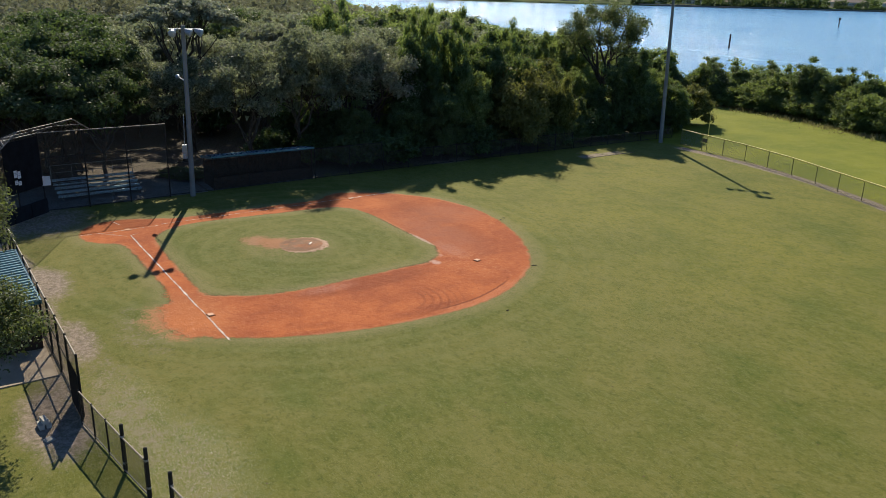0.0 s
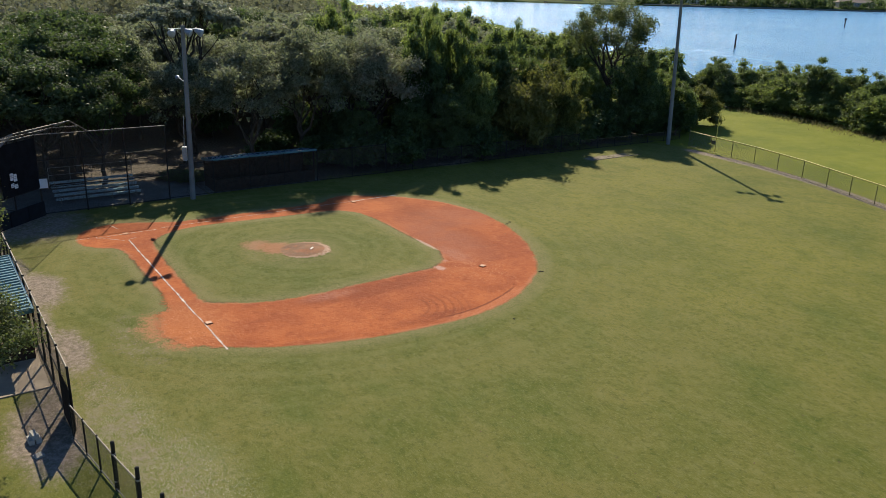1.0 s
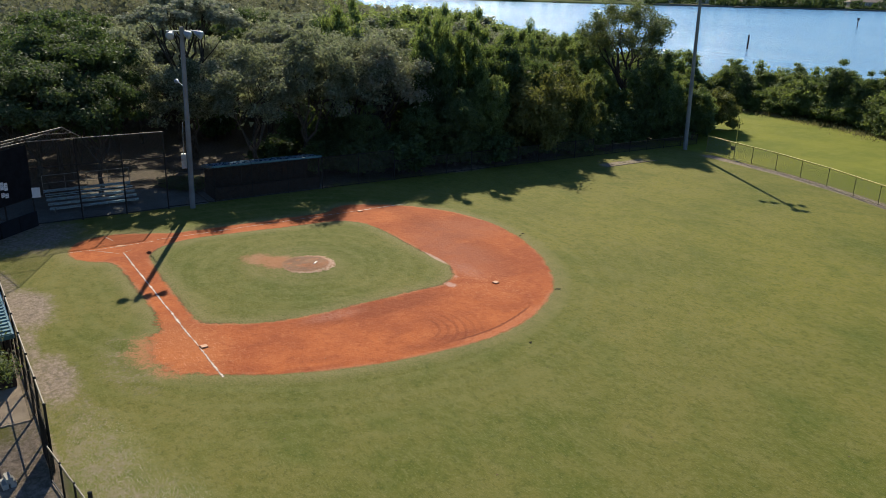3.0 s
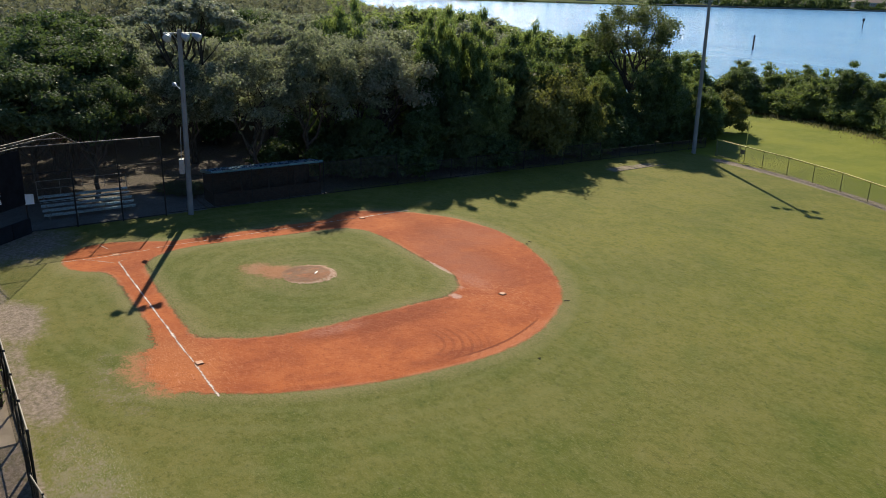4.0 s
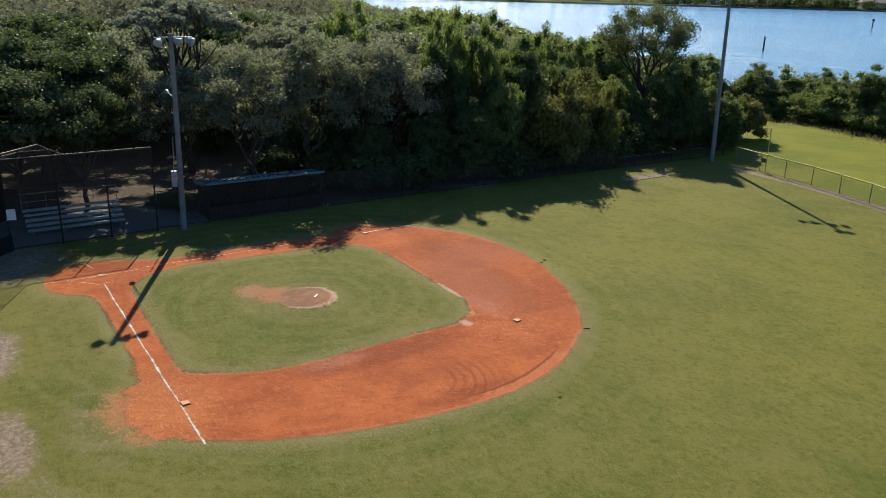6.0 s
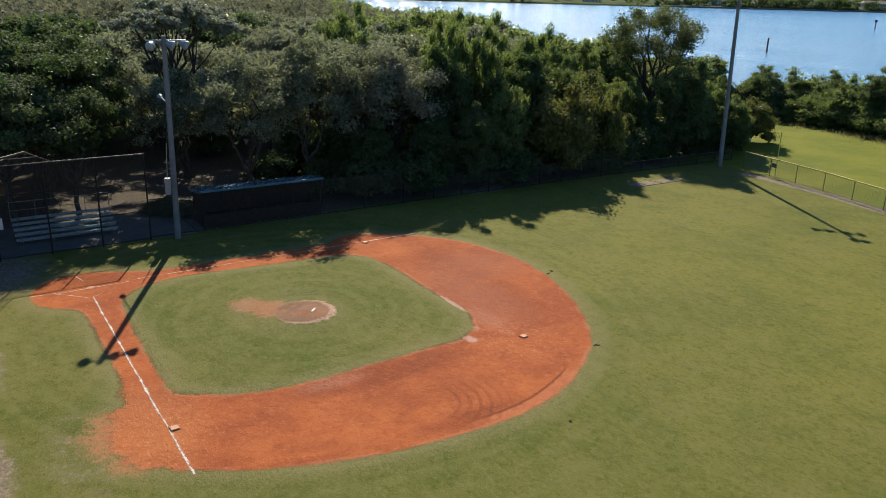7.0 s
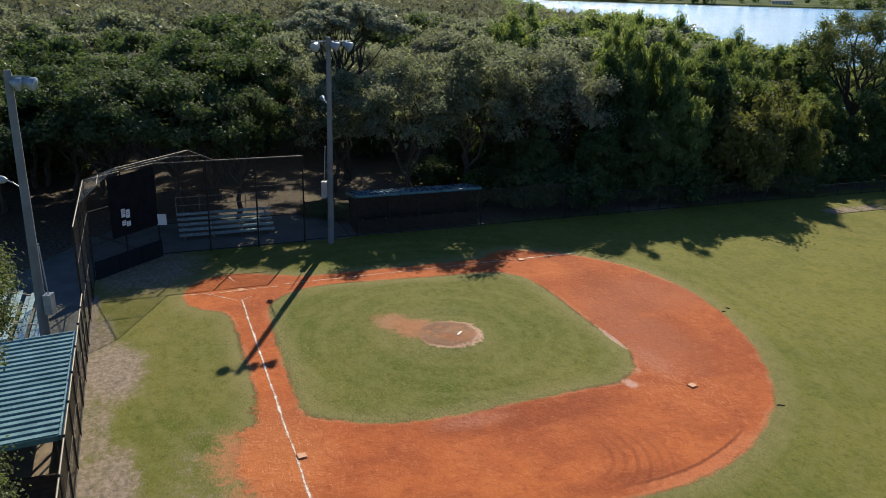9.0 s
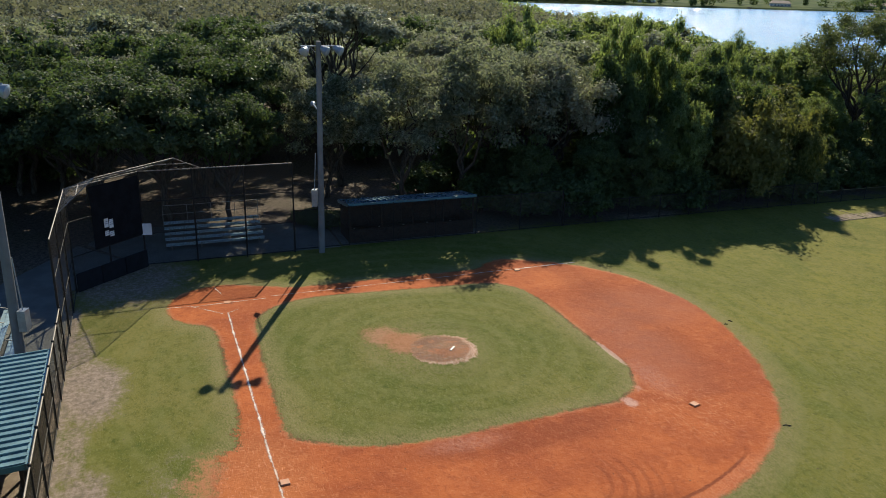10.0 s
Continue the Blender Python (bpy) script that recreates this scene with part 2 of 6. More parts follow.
def clay_colour(s, p, tint=(1, 1, 1)):
    """Raked orange clay: damp and dry areas, drag rings, straw-like scratches, grains."""
    big, mid = s.noise(p, 0.15, 3, 0.55), s.noise(p, 0.8, 4, 0.6)
    fine, grain = s.noise(p, 5.0, 5, 0.75), s.noise(p, 22.0, 3, 0.8)
    deep, warm, pale = [tuple(a * b for a, b in zip(v, tint)) for v in ((0.275, 0.062, 0.022), (0.445, 0.120, 0.034), (0.590, 0.245, 0.125))]
    c = s.mix(s.span(s.step(big, 0.34, 0.66), 0, 1, 0.25, 1.0), deep, warm)
    c = s.mix(s.calc("MULTIPLY", s.step(mid, 0.45, 0.75), 0.5), c, warm)
    c = s.mix(s.calc("MULTIPLY", s.step(mid, 0.5, 0.3), 0.2), c, deep)
    clod = s.noise(p, 2.6, 4, 0.7, 0.5)
    blot = s.noise(s.scaled(p, 1.0, 0.7, 1.0), 0.55, 4, 0.6, 0.6)
    c = s.mix(s.calc("MULTIPLY", s.step(blot, 0.50, 0.66), 0.5), c, tuple(v * 0.92 for v in deep))
    c = s.mix(s.calc("MULTIPLY", s.step(blot, 0.46, 0.34), 0.3), c, (0.49, 0.150, 0.052))
    c = s.mix(s.calc("MULTIPLY", s.step(clod, 0.52, 0.66), 0.42), c, tuple(v * 0.85 for v in deep))
    c = s.mix(s.calc("MULTIPLY", s.step(clod, 0.44, 0.34), 0.4), c, (0.50, 0.165, 0.066))
    # damp band on the inner side between first and second, and a sheen of dust at third
    damp = s.calc("MAXIMUM", s.blob(p, 17.9, 9.6, 1.15, 4.6, 0.3), s.calc("MULTIPLY", s.blob(p, 8.0, 21.0, 6.0, 1.2, 0.7), 0.8))
    damp = s.calc("MAXIMUM", damp, s.calc("MULTIPLY", s.blob(p, 23.3, 11.0, 0.5, 2.6, 0.6), 0.9))
    c = s.mix(s.calc("MULTIPLY", s.calc("MULTIPLY", damp, s.step(mid, 0.25, 0.55)), 0.8), c, tuple(v * 0.82 for v in deep))
    rose = s.calc("MAXIMUM", s.blob(p, 11.5, 19.2, 4.6, 1.9, 0.6), s.calc("MULTIPLY", s.blob(p, 7.8, 22.6, 2.6, 3.4, 0.5), 0.8))
    c = s.mix(s.calc("MULTIPLY", rose, s.span(mid, 0.3, 0.6, 0.45, 0.85)), c, (0.300, 0.098, 0.056))
    # grey-pink dust where feet scuff beside the grass
    scuff = s.calc("MAXIMUM", s.blob(p, 17.7, 7.4, 0.5, 1.5, 0.7), s.blob(p, 15.2, 17.8, 1.6, 0.7, 0.7))
    c = s.mix(s.calc("MULTIPLY", s.calc("MULTIPLY", scuff, s.step(fine, 0.3, 0.6)), 0.6), c, (0.400, 0.174, 0.1239))
    c = s.mix(s.calc("MULTIPLY", s.blob(p, 17.4, -0.9, 3.4, 2.0, 0.6), 0.45), c, (0.49, 0.175, 0.062))
    # drag rings left by the rake where it turns
    v = s.node("ShaderNodeMapping")
    s.put(p, v.inputs["Vector"])
    v.inputs["Location"].default_value = (-21.3, -10.0, 0)
    ring = s.node("ShaderNodeTexWave", Scale=0.68, Distortion=0.7, Detail=2.0)
    ring.wave_type, ring.rings_direction = "RINGS", "Z"
    s.put(v.outputs[0], ring.inputs["Vector"])
    drag = s.calc("MULTIPLY", s.step(ring.outputs["Fac"], 0.5, 0.92), s.calc("MULTIPLY", s.blob(p, 22.3, 12.0, 1.9, 1.7, 0.45), s.calc("MULTIPLY", s.calc("SUBTRACT", 1.0, s.blob(p, 21.3, 10.0, 1.3, 1.3, 0.15)), s.span(mid, 0.35, 0.6, 0.45, 1.0))))
    c = s.mix(s.calc("MULTIPLY", drag, 0.58), c, tuple(v * 0.75 for v in deep))
    kicked = s.calc("MAXIMUM", s.blob(p, 17.6, -0.6, 3.6, 2.4, 0.6), s.calc("MAXIMUM", s.blob(p, 18.2, 17.6, 2.6, 2.2, 0.7), 0.24))
    for sx, sy, twist in ((1.0, 6.0, 0.4), (6.0, 1.2, 0.5)):
        straw = s.noise(s.scaled(p, sx, sy, 1.0), 2.2, 4, 0.75, twist)
        c = s.mix(s.calc("MULTIPLY", s.calc("MULTIPLY", s.step(straw, 0.55, 0.67), 0.85), kicked), c, pale)
    crumb = s.calc("MULTIPLY", s.step(s.noise(p, 7.5, 2, 0.6), 0.66, 0.71), s.step(mid, 0.40, 0.62))
    c = s.mix(s.calc("MULTIPLY", crumb, 0.65), c, (0.120, 0.040, 0.020))
    c = s.mix(s.calc("MULTIPLY", s.step(grain, 0.52, 0.64), 0.18), c, tuple(v * 0.65 for v in deep))
    c = s.mix(s.calc("MULTIPLY", s.step(fine, 0.54, 0.74), 0.26), c, pale)
    return c, s.calc("ADD", s.calc("ADD", s.calc("MULTIPLY", fine, 0.9), s.calc("MULTIPLY", clod, 1.4)), s.calc("MULTIPLY", grain, 0.5))


def make_ground():
    s = Shader("ground_turf")
    c, h, _ = turf_colour(s, s.pos())
    s.bump(h, 0.5, 0.05)
    return s.done(c, 0.86, 0.0, 0.13)


def make_infield():
    """Clay and turf met by a ragged, worn edge; the sheet carries how deep in the clay a spot lies."""
    s = Shader("infield_clay_and_turf")
    p = s.pos()
    turf, ht, (mid, fine, thatch) = turf_colour(s, p)
    clay, hc = clay_colour(s, p)
    n = s.node("ShaderNodeAttribute")
    n.attribute_name = "clay_depth"
    d = n.outputs["Fac"]
    jag = s.calc("ADD", s.calc("MULTIPLY", s.calc("SUBTRACT", mid, 0.5), 0.5), s.calc("ADD", s.calc("MULTIPLY", s.calc("SUBTRACT", fine, 0.5), 0.45), s.calc("MULTIPLY", s.calc("SUBTRACT", thatch, 0.5), 0.35)))
    loose = s.blob(p, 16.8, -1.9, 4.2, 2.5, 0.6)
    even, jag = jag, s.calc("MULTIPLY", jag, s.calc("ADD", s.span(s.blob(p, 23.0, 7.0, 4.0, 7.0, 0.4), 0.0, 1.0, 1.0, 0.55), s.calc("MULTIPLY", loose, 2.2)))
    e = s.calc("ADD", d, jag)
    dry = s.calc("MULTIPLY", s.step(d, -1.5, -0.1), s.step(thatch, 0.33, 0.6))
    turf = s.mix(s.calc("MULTIPLY", dry, 0.7), turf, (0.240, 0.200, 0.0980))
    # clay kicked out over the grass outside first base
    smear = s.calc("MAXIMUM", s.blob(p, 17.2, -2.8, 2.2, 1.2, 0.7), s.calc("MULTIPLY", s.blob(p, 19.6, -2.2, 1.6, 0.8, 0.7), 0.7))
    dust = s.step(s.calc("ADD", s.calc("ADD", s.calc("MULTIPLY", smear, 0.9), s.calc("MULTIPLY", d, 0.55)), s.calc("MULTIPLY", jag, 1.5)), 0.0, 0.95)
    turf = s.mix(s.calc("MULTIPLY", s.calc("MULTIPLY", dust, s.step(smear, 0.0, 0.3)), 0.9), turf, s.mix(fine, (0.360, 0.125, 0.050), (0.470, 0.205, 0.105)))
    # pale sand spilled where the grass meets the skin behind second
    sand = s.calc("MAXIMUM", s.blob(p, 12.5, 17.35, 1.5, 0.16, 0.8), s.calc("MAXIMUM", s.blob(p, 17.0, 15.5, 0.42, 0.36, 0.9), s.calc("MULTIPLY", s.blob(p, 16.0, 16.6, 0.5, 0.3, 0.9), 0.6)))
    sand = s.calc("MULTIPLY", s.step(s.calc("ADD", sand, s.calc("MULTIPLY", even, 2.2)), 0.3, 0.85), s.step(sand, 0.0, 0.1))
    crumbs = s.calc("MULTIPLY", s.calc("MULTIPLY", s.calc("SUBTRACT", 1.0, s.step(e, 0.05, 0.3)), s.step(s.noise(p, 0.35, 2), 0.42, 0.6)), 0.55)
    clay = s.mix(crumbs, clay, (0.470, 0.190, 0.1003))
    # a trodden lip outside the drag line beyond second
    lip = s.blob(p, 23.4, 15.2, 1.7, 3.8, 0.25)
    out = s.calc("ADD", d, s.calc("MULTIPLY", s.calc("SUBTRACT", fine, 0.5), 0.25))
    clay = s.mix(s.calc("MULTIPLY", s.calc("MULTIPLY", lip, s.step(out, 0.68, 0.52)), 0.5), clay, s.mix(s.step(thatch, 0.4, 0.65), (0.420, 0.118, 0.0448), (0.560, 0.246, 0.1357)))
    cut = s.calc("MULTIPLY", s.step(out, 0.58, 0.66), s.step(out, 0.80, 0.72))
    clay = s.mix(s.calc("MULTIPLY", s.calc("MULTIPLY", lip, cut), 0.75), clay, (0.160, 0.041, 0.0189))
    # dark cut soil at the infield grass lip, with the lip's shadow painted in
    edge = s.calc("MULTIPLY", s.calc("MULTIPLY", s.step(e, -0.16, -0.08), s.step(e, 0.10, 0.0)), s.calc("MULTIPLY", s.span(s.noise(p, 0.45, 3), 0.40, 0.58, 0.0, 0.55), s.blob(p, 9.5, 9.5, 12.6, 12.6, 0.12)))
    k = s.step(e, -0.14, 0.12)
    c = s.mix(s.calc("MULTIPLY", sand, 0.65), s.mix(edge, s.mix(k, turf, clay), (0.085, 0.062, 0.028)), s.mix(fine, (0.480, 0.277, 0.2124), (0.640, 0.471, 0.413)))
    s.bump(s.mix(k, ht, s.calc("MULTIPLY", hc, 1.0)), 0.6, 0.05)
    return s.done(c, 0.86, 0.0, 0.13)


def make_mound():
    """The worn mound: rosy brown table, pale scuffs round its far side, an orange track towards home, grass round it."""
    s = Shader("worn_mound")
    p = s.pos()
    turf, ht, (mid, fine, thatch) = turf_colour(s, p)
    clay, hc = clay_colour(s, p, (0.62, 1.34, 2.5))
    jag = s.calc("ADD", s.calc("MULTIPLY", s.calc("SUBTRACT", mid, 0.5), 1.0), s.calc("ADD", s.calc("MULTIPLY", s.calc("SUBTRACT", fine, 0.5), 1.0), s.calc("MULTIPLY", s.calc("SUBTRACT", thatch, 0.5), 0.9)))
    # dry yellowed grass round the wear
    dry = s.calc("MULTIPLY", s.blob(p, 9.0, 8.8, 3.3, 3.1, 0.3), s.step(s.calc("ADD", thatch, fine), 0.85, 1.15))
    turf = s.mix(s.calc("MULTIPLY", dry, 0.5), turf, (0.220, 0.179, 0.0885))
    track = s.calc("MAXIMUM", s.blob(p, 8.4, 8.1, 1.3, 1.2, 0.5), s.calc("MAXIMUM", s.calc("MULTIPLY", s.blob(p, 7.3, 7.2, 1.3, 1.1, 0.7), 0.85), s.calc("MULTIPLY", s.blob(p, 6.6, 6.6, 0.9, 0.7, 0.8), 0.7)))
    track = s.calc("MAXIMUM", track, s.calc("MULTIPLY", s.blob(p, 9.6, 9.5, 1.85, 1.8, 0.25), 0.62))
    k = s.step(s.calc("ADD", track, s.calc("MULTIPLY", jag, 0.8)), 0.28, 0.95)
    red = s.step(s.calc("ADD", s.blob(p, 8.1, 7.8, 1.2, 0.9, 0.8), s.calc("MULTIPLY", jag, 0.4)), 0.2, 0.9)
    faded = s.mix(red, s.mix(fine, (0.300, 0.130, 0.072), (0.430, 0.220, 0.140)), s.mix(fine, (0.330, 0.118, 0.060), (0.440, 0.200, 0.118)))
    c = s.mix(s.calc("MULTIPLY", k, 0.78), turf, faded)
    far = s.calc("ADD", s.calc("SUBTRACT", s.axis(p, 0), 9.6), s.calc("SUBTRACT", s.axis(p, 1), 9.5))
    ring = s.step(s.calc("ADD", s.blob(p, 9.65, 9.55, 1.74, 1.70, 0.16), s.calc("MULTIPLY", jag, 1.1)), 0.42, 0.95)
    ring = s.calc("MULTIPLY", ring, s.step(s.calc("ADD", far, s.calc("MULTIPLY", jag, 3.0)), -3.4, -0.2))
    pale = s.mix(s.step(thatch, 0.42, 0.62), (0.400, 0.220, 0.150), (0.620, 0.450, 0.360))
    c = s.mix(s.calc("MULTIPLY", ring, 0.85), c, pale)
    table = s.step(s.calc("ADD", s.blob(p, 9.5, 9.4, 1.52, 1.48, 0.26), s.calc("MULTIPLY", jag, 1.1)), 0.25, 0.85)
    c = s.mix(s.calc("MULTIPLY", table, 0.92), c, clay)
    s.bump(s.mix(s.calc("MAXIMUM", k, table), ht, s.calc("MULTIPLY", hc, 1.0)), 0.6, 0.05)
    return s.done(c, 0.86, 0.0, 0.13)


def make_chalk(name, colour, core, break_up):
    """Powder laid by hand: dense in the middle, breaking up into specks at the sides."""
    s = Shader(name)
    uv = s.node("ShaderNodeTexCoord").outputs["UV"]
    v = s.calc("ABSOLUTE", s.axis(uv, 1))
    p = s.pos()
    n = s.calc("SUBTRACT", s.calc("ADD", s.noise(p, 7.0, 4, 0.8), s.calc("ADD", s.noise(p, 1.3, 2), s.noise(p, 30.0, 2, 0.8))), 1.5)
    on = s.step(s.calc("ADD", s.calc("SUBTRACT", 0.68, s.calc("DIVIDE", v, core)), s.calc("MULTIPLY", n, break_up)), 0.0, 0.85)
    s.done(s.mix(s.noise(p, 9.0, 3), tuple(c * 0.8 for c in colour), colour), 0.95, 0.0, 0.1)
    clear = s.node("ShaderNodeBsdfTransparent")
    mx = s.node("ShaderNodeMixShader")
    s.put(on, mx.inputs[0])
    s.t.links.new(clear.outputs[0], mx.inputs[1])
    s.t.links.new(s.bsdf.outputs[0], mx.inputs[2])
    s.t.links.new(mx.outputs[0], s.out.inputs["Surface"])
    return s.m


def make_clay(name, tint=(1, 1, 1)):
    s = Shader(name)
    c, h = clay_colour(s, s.pos(), tint)
    s.bump(h, 0.6, 0.04)
    return s.done(c, 0.92, 0.0, 0.12)


def make_leaf(name, dark, light, glow, gloss=0.3, through_share=0.34):
    """Leaves: tone by tree and by leaf, light passing through, a waxy sheen on some."""
    s = Shader(name)
    one = s.island()
    tone = s.calc("ADD", s.calc("MULTIPLY", one, 0.75), s.calc("MULTIPLY", s.noise(s.local(), 0.5, 2), 0.5))
    c = s.mix(s.step(tone, 0.35, 1.0), dark, light)
    c = s.mix(s.calc("MULTIPLY", s.step(s.chance(), 0.35, 1.0), 0.5), c, tuple(b * k for b, k in zip(light, (1.05, 0.82, 0.85))))
    c = s.mix(s.calc("MULTIPLY", s.step(s.chance(), 0.4, 0.0), 0.5), c, tuple(a * 0.55 + b * 0.2 for a, b in zip(dark, light)))
    s.done(c, s.span(s.step(one, 0.86, 0.94), 0, 1, 0.72, 0.52), 0.0, gloss)
    tr = s.node("ShaderNodeBsdfTranslucent")
    s.put(s.mix(tone, tuple(g * 0.7 for g in glow), glow), tr.inputs["Color"])
    mx = s.node("ShaderNodeMixShader", Fac=through_share)
    s.t.links.new(s.bsdf.outputs[0], mx.inputs[1])
    s.t.links.new(tr.outputs[0], mx.inputs[2])
    s.t.links.new(mx.outputs[0], s.out.inputs["Surface"])
    return s.m


def make_link(name, colour, pitch=0.06, wire=0.13):
    """Woven chain-link wire: crossing diagonals on the panel's own metres, open between."""
    s = Shader(name)
    uv = s.node("ShaderNodeTexCoord").outputs["UV"]
    u, v = s.axis(uv, 0), s.axis(uv, 1)
    a = s.calc("FRACT", s.calc("DIVIDE", s.calc("ADD", u, v), pitch))
    b = s.calc("FRACT", s.calc("DIVIDE", s.calc("SUBTRACT", u, v), pitch))
    on = s.calc("MAXIMUM", s.calc("LESS_THAN", a, wire), s.calc("LESS_THAN", b, wire))
    s.done(colour, 0.55, 0.25)
    clear = s.node("ShaderNodeBsdfTransparent")
    mx = s.node("ShaderNodeMixShader")
    s.put(on, mx.inputs[0])
    s.t.links.new(clear.outputs[0], mx.inputs[1])
    s.t.links.new(s.bsdf.outputs[0], mx.inputs[2])
    s.t.links.new(mx.outputs[0], s.out.inputs["Surface"])
    return s.m


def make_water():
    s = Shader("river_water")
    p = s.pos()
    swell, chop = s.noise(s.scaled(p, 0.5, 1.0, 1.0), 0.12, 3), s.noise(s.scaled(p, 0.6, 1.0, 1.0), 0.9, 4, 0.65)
    # the blue of the reflected sky is painted into the base colour
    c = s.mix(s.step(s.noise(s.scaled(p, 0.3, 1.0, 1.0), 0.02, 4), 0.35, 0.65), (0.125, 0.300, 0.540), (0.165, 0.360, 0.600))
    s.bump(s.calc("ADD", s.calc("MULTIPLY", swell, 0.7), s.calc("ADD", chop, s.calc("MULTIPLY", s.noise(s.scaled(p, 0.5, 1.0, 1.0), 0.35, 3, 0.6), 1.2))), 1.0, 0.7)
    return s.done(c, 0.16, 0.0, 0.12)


def make_bark(name, a, b):
    s = Shader(name)
    p = s.local()
    ridge = s.noise(s.scaled(p, 5, 5, 0.8), 2.0, 4, 0.65)
    c = s.mix(s.step(ridge, 0.35, 0.65), a, b)
    s.bump(ridge, 0.7, 0.05)
    return s.done(c, 0.9, 0.0, 0.2)


def make_concrete(name, colour):
    s = Shader(name)
    p = s.pos()
    big, fine = s.noise(p, 0.7, 4, 0.6), s.noise(p, 14.0, 4, 0.7)
    c = s.mix(s.step(big, 0.35, 0.7), tuple(v * 0.72 for v in colour), colour)
    c = s.mix(s.calc("MULTIPLY", s.step(fine, 0.5, 0.75), 0.35), c, tuple(v * 0.6 for v in colour))
    s.bump(fine, 0.3, 0.01)
    return s.done(c, 0.85, 0.0, 0.3)


M_TURF = make_ground()
M_CLAY = make_clay("infield_clay")
M_INFIELD = make_infield()
M_CHALK = make_chalk("chalk_powder", (0.82, 0.71, 0.63), 0.12, 1.5)
M_CHALK_THIN = make_chalk("worn_chalk", (0.75, 0.58, 0.47), 0.075, 1.6)
M_RUBBER = plain("white_rubber", (0.78, 0.72, 0.66), 0.7, vary=0.1, scale=6)
M_MOUNDSHEET = make_mound()
M_BASE = plain("base_rubber", (0.52, 0.25, 0.14), 0.7, vary=0.15, scale=6)
M_PLATE = plain("dusty_plate_rubber", (0.50, 0.24, 0.13), 0.8, vary=0.2, scale=5)
M_OAK = make_leaf("oak_leaves", (0.013, 0.027, 0.0130), (0.084, 0.124, 0.060), (0.200, 0.300, 0.068), 0.20, 0.25)
M_GREY = make_leaf("grey_oak_leaves", (0.040, 0.052, 0.037), (0.290, 0.310, 0.222), (0.430, 0.485, 0.235), 0.18, 0.33)
M_LUSH = make_leaf("lush_leaves", (0.016, 0.036, 0.0150), (0.162, 0.230, 0.092), (0.430, 0.545, 0.128), 0.20, 0.34)
M_BANK = make_leaf("bank_shrub_leaves", (0.030, 0.058, 0.021), (0.145, 0.210, 0.075), (0.370, 0.470, 0.105), 0.18, 0.36)
M_VINE = make_leaf("vine_leaves", (0.028, 0.046, 0.015), (0.150, 0.168, 0.058), (0.330, 0.350, 0.075), 0.18, 0.28)
# aerial haze is put into this leaf colour: softer, browner than grey oak
M_FAR_HAZY = make_leaf("hazy_far_crown_leaves", (0.056, 0.062, 0.042), (0.215, 0.220, 0.155), (0.280, 0.290, 0.150), 0.15, 0.30)
M_YOUNG = make_leaf("young_oak_leaves", (0.028, 0.044, 0.018), (0.105, 0.132, 0.058), (0.280, 0.350, 0.085), 0.30, 0.28)
M_REED = make_leaf("dry_bank_grass", (0.110, 0.105, 0.045), (0.270, 0.245, 0.120), (0.330, 0.310, 0.130), 0.15, 0.34)
# the shade along the wood's front is put into this dark leaf tone
M_SHADE_LEAF = make_leaf("shade_toned_leaves", (0.012, 0.027, 0.0130), (0.082, 0.128, 0.058), (0.280, 0.400, 0.085), 0.22, 0.28)
M_PINE = make_leaf("pine_needles", (0.085, 0.110, 0.080), (0.310, 0.340, 0.275), (0.390, 0.440, 0.260), 0.2, 0.34)
M_BARK = make_bark("oak_bark", (0.030, 0.024, 0.018), (0.092, 0.076, 0.060))
M_LINK_DARK = make_link("black_chain_link", (0.040, 0.036, 0.033), 0.06, 0.13)
M_LINK_NEAR = make_link("brown_black_chain_link", (0.030, 0.026, 0.022), 0.06, 0.30)
M_LINK_GREY = make_link("galvanised_chain_link", (0.20, 0.20, 0.19))
M_LINK_HOOD = make_link("weathered_chain_link", (0.17, 0.165, 0.155), 0.06, 0.13)
M_POST_DARK = plain("dark_fence_steel", (0.024, 0.021, 0.019), 0.6, 0.0, 0.3, 6, gloss=0.2)
M_TUBE = plain("weathered_hood_tube", (0.16, 0.15, 0.145), 0.55, 0.3, 0.3, 5)
M_RAIL = plain("galvanised_rail", (0.25, 0.225, 0.195), 0.6, 0.3, 0.2, 4)
M_POST_OLIVE = plain("olive_fence_steel", (0.16, 0.14, 0.07), 0.55, 0.4, 0.3, 6)
M_YELLOW = plain("yellow_plastic_cap", (0.56, 0.47, 0.10), 0.55, 0, 0.2, 3)
M_SCREEN = plain("black_windscreen", (0.012, 0.013, 0.016), 0.9, 0, 0.3, 2, gloss=0.08)
M_PAD = plain("dark_backstop_pad", (0.014, 0.016, 0.020), 0.75, 0, 0.3, 2, gloss=0.15)
M_WHITE = plain("white_sign_board", (0.74, 0.75, 0.77), 0.6, 0, 0.08, 3)
M_PAPER = plain("notice_print", (0.25, 0.27, 0.30), 0.7, 0, 0.1, 6)
M_POLE = make_concrete("grey_pole_concrete", (0.205, 0.216, 0.222))
M_LAMP = plain("lamp_housing", (0.27, 0.31, 0.35), 0.4, 0.3, 0.12, 5)
M_GLASS = plain("lamp_lens", (0.34, 0.40, 0.44), 0.12, 0.0, 0.05, 5, gloss=0.8)
M_TEAL = plain("teal_roof_paint", (0.150, 0.265, 0.300), 0.42, 0.15, 0.18, 1.2)
# the teal roof again, darker and bluer: shade is put into the paint
M_TEAL_SHADE = plain("shaded_teal_roof_paint", (0.120, 0.230, 0.310), 0.28, 0.35, 0.18, 1.2)
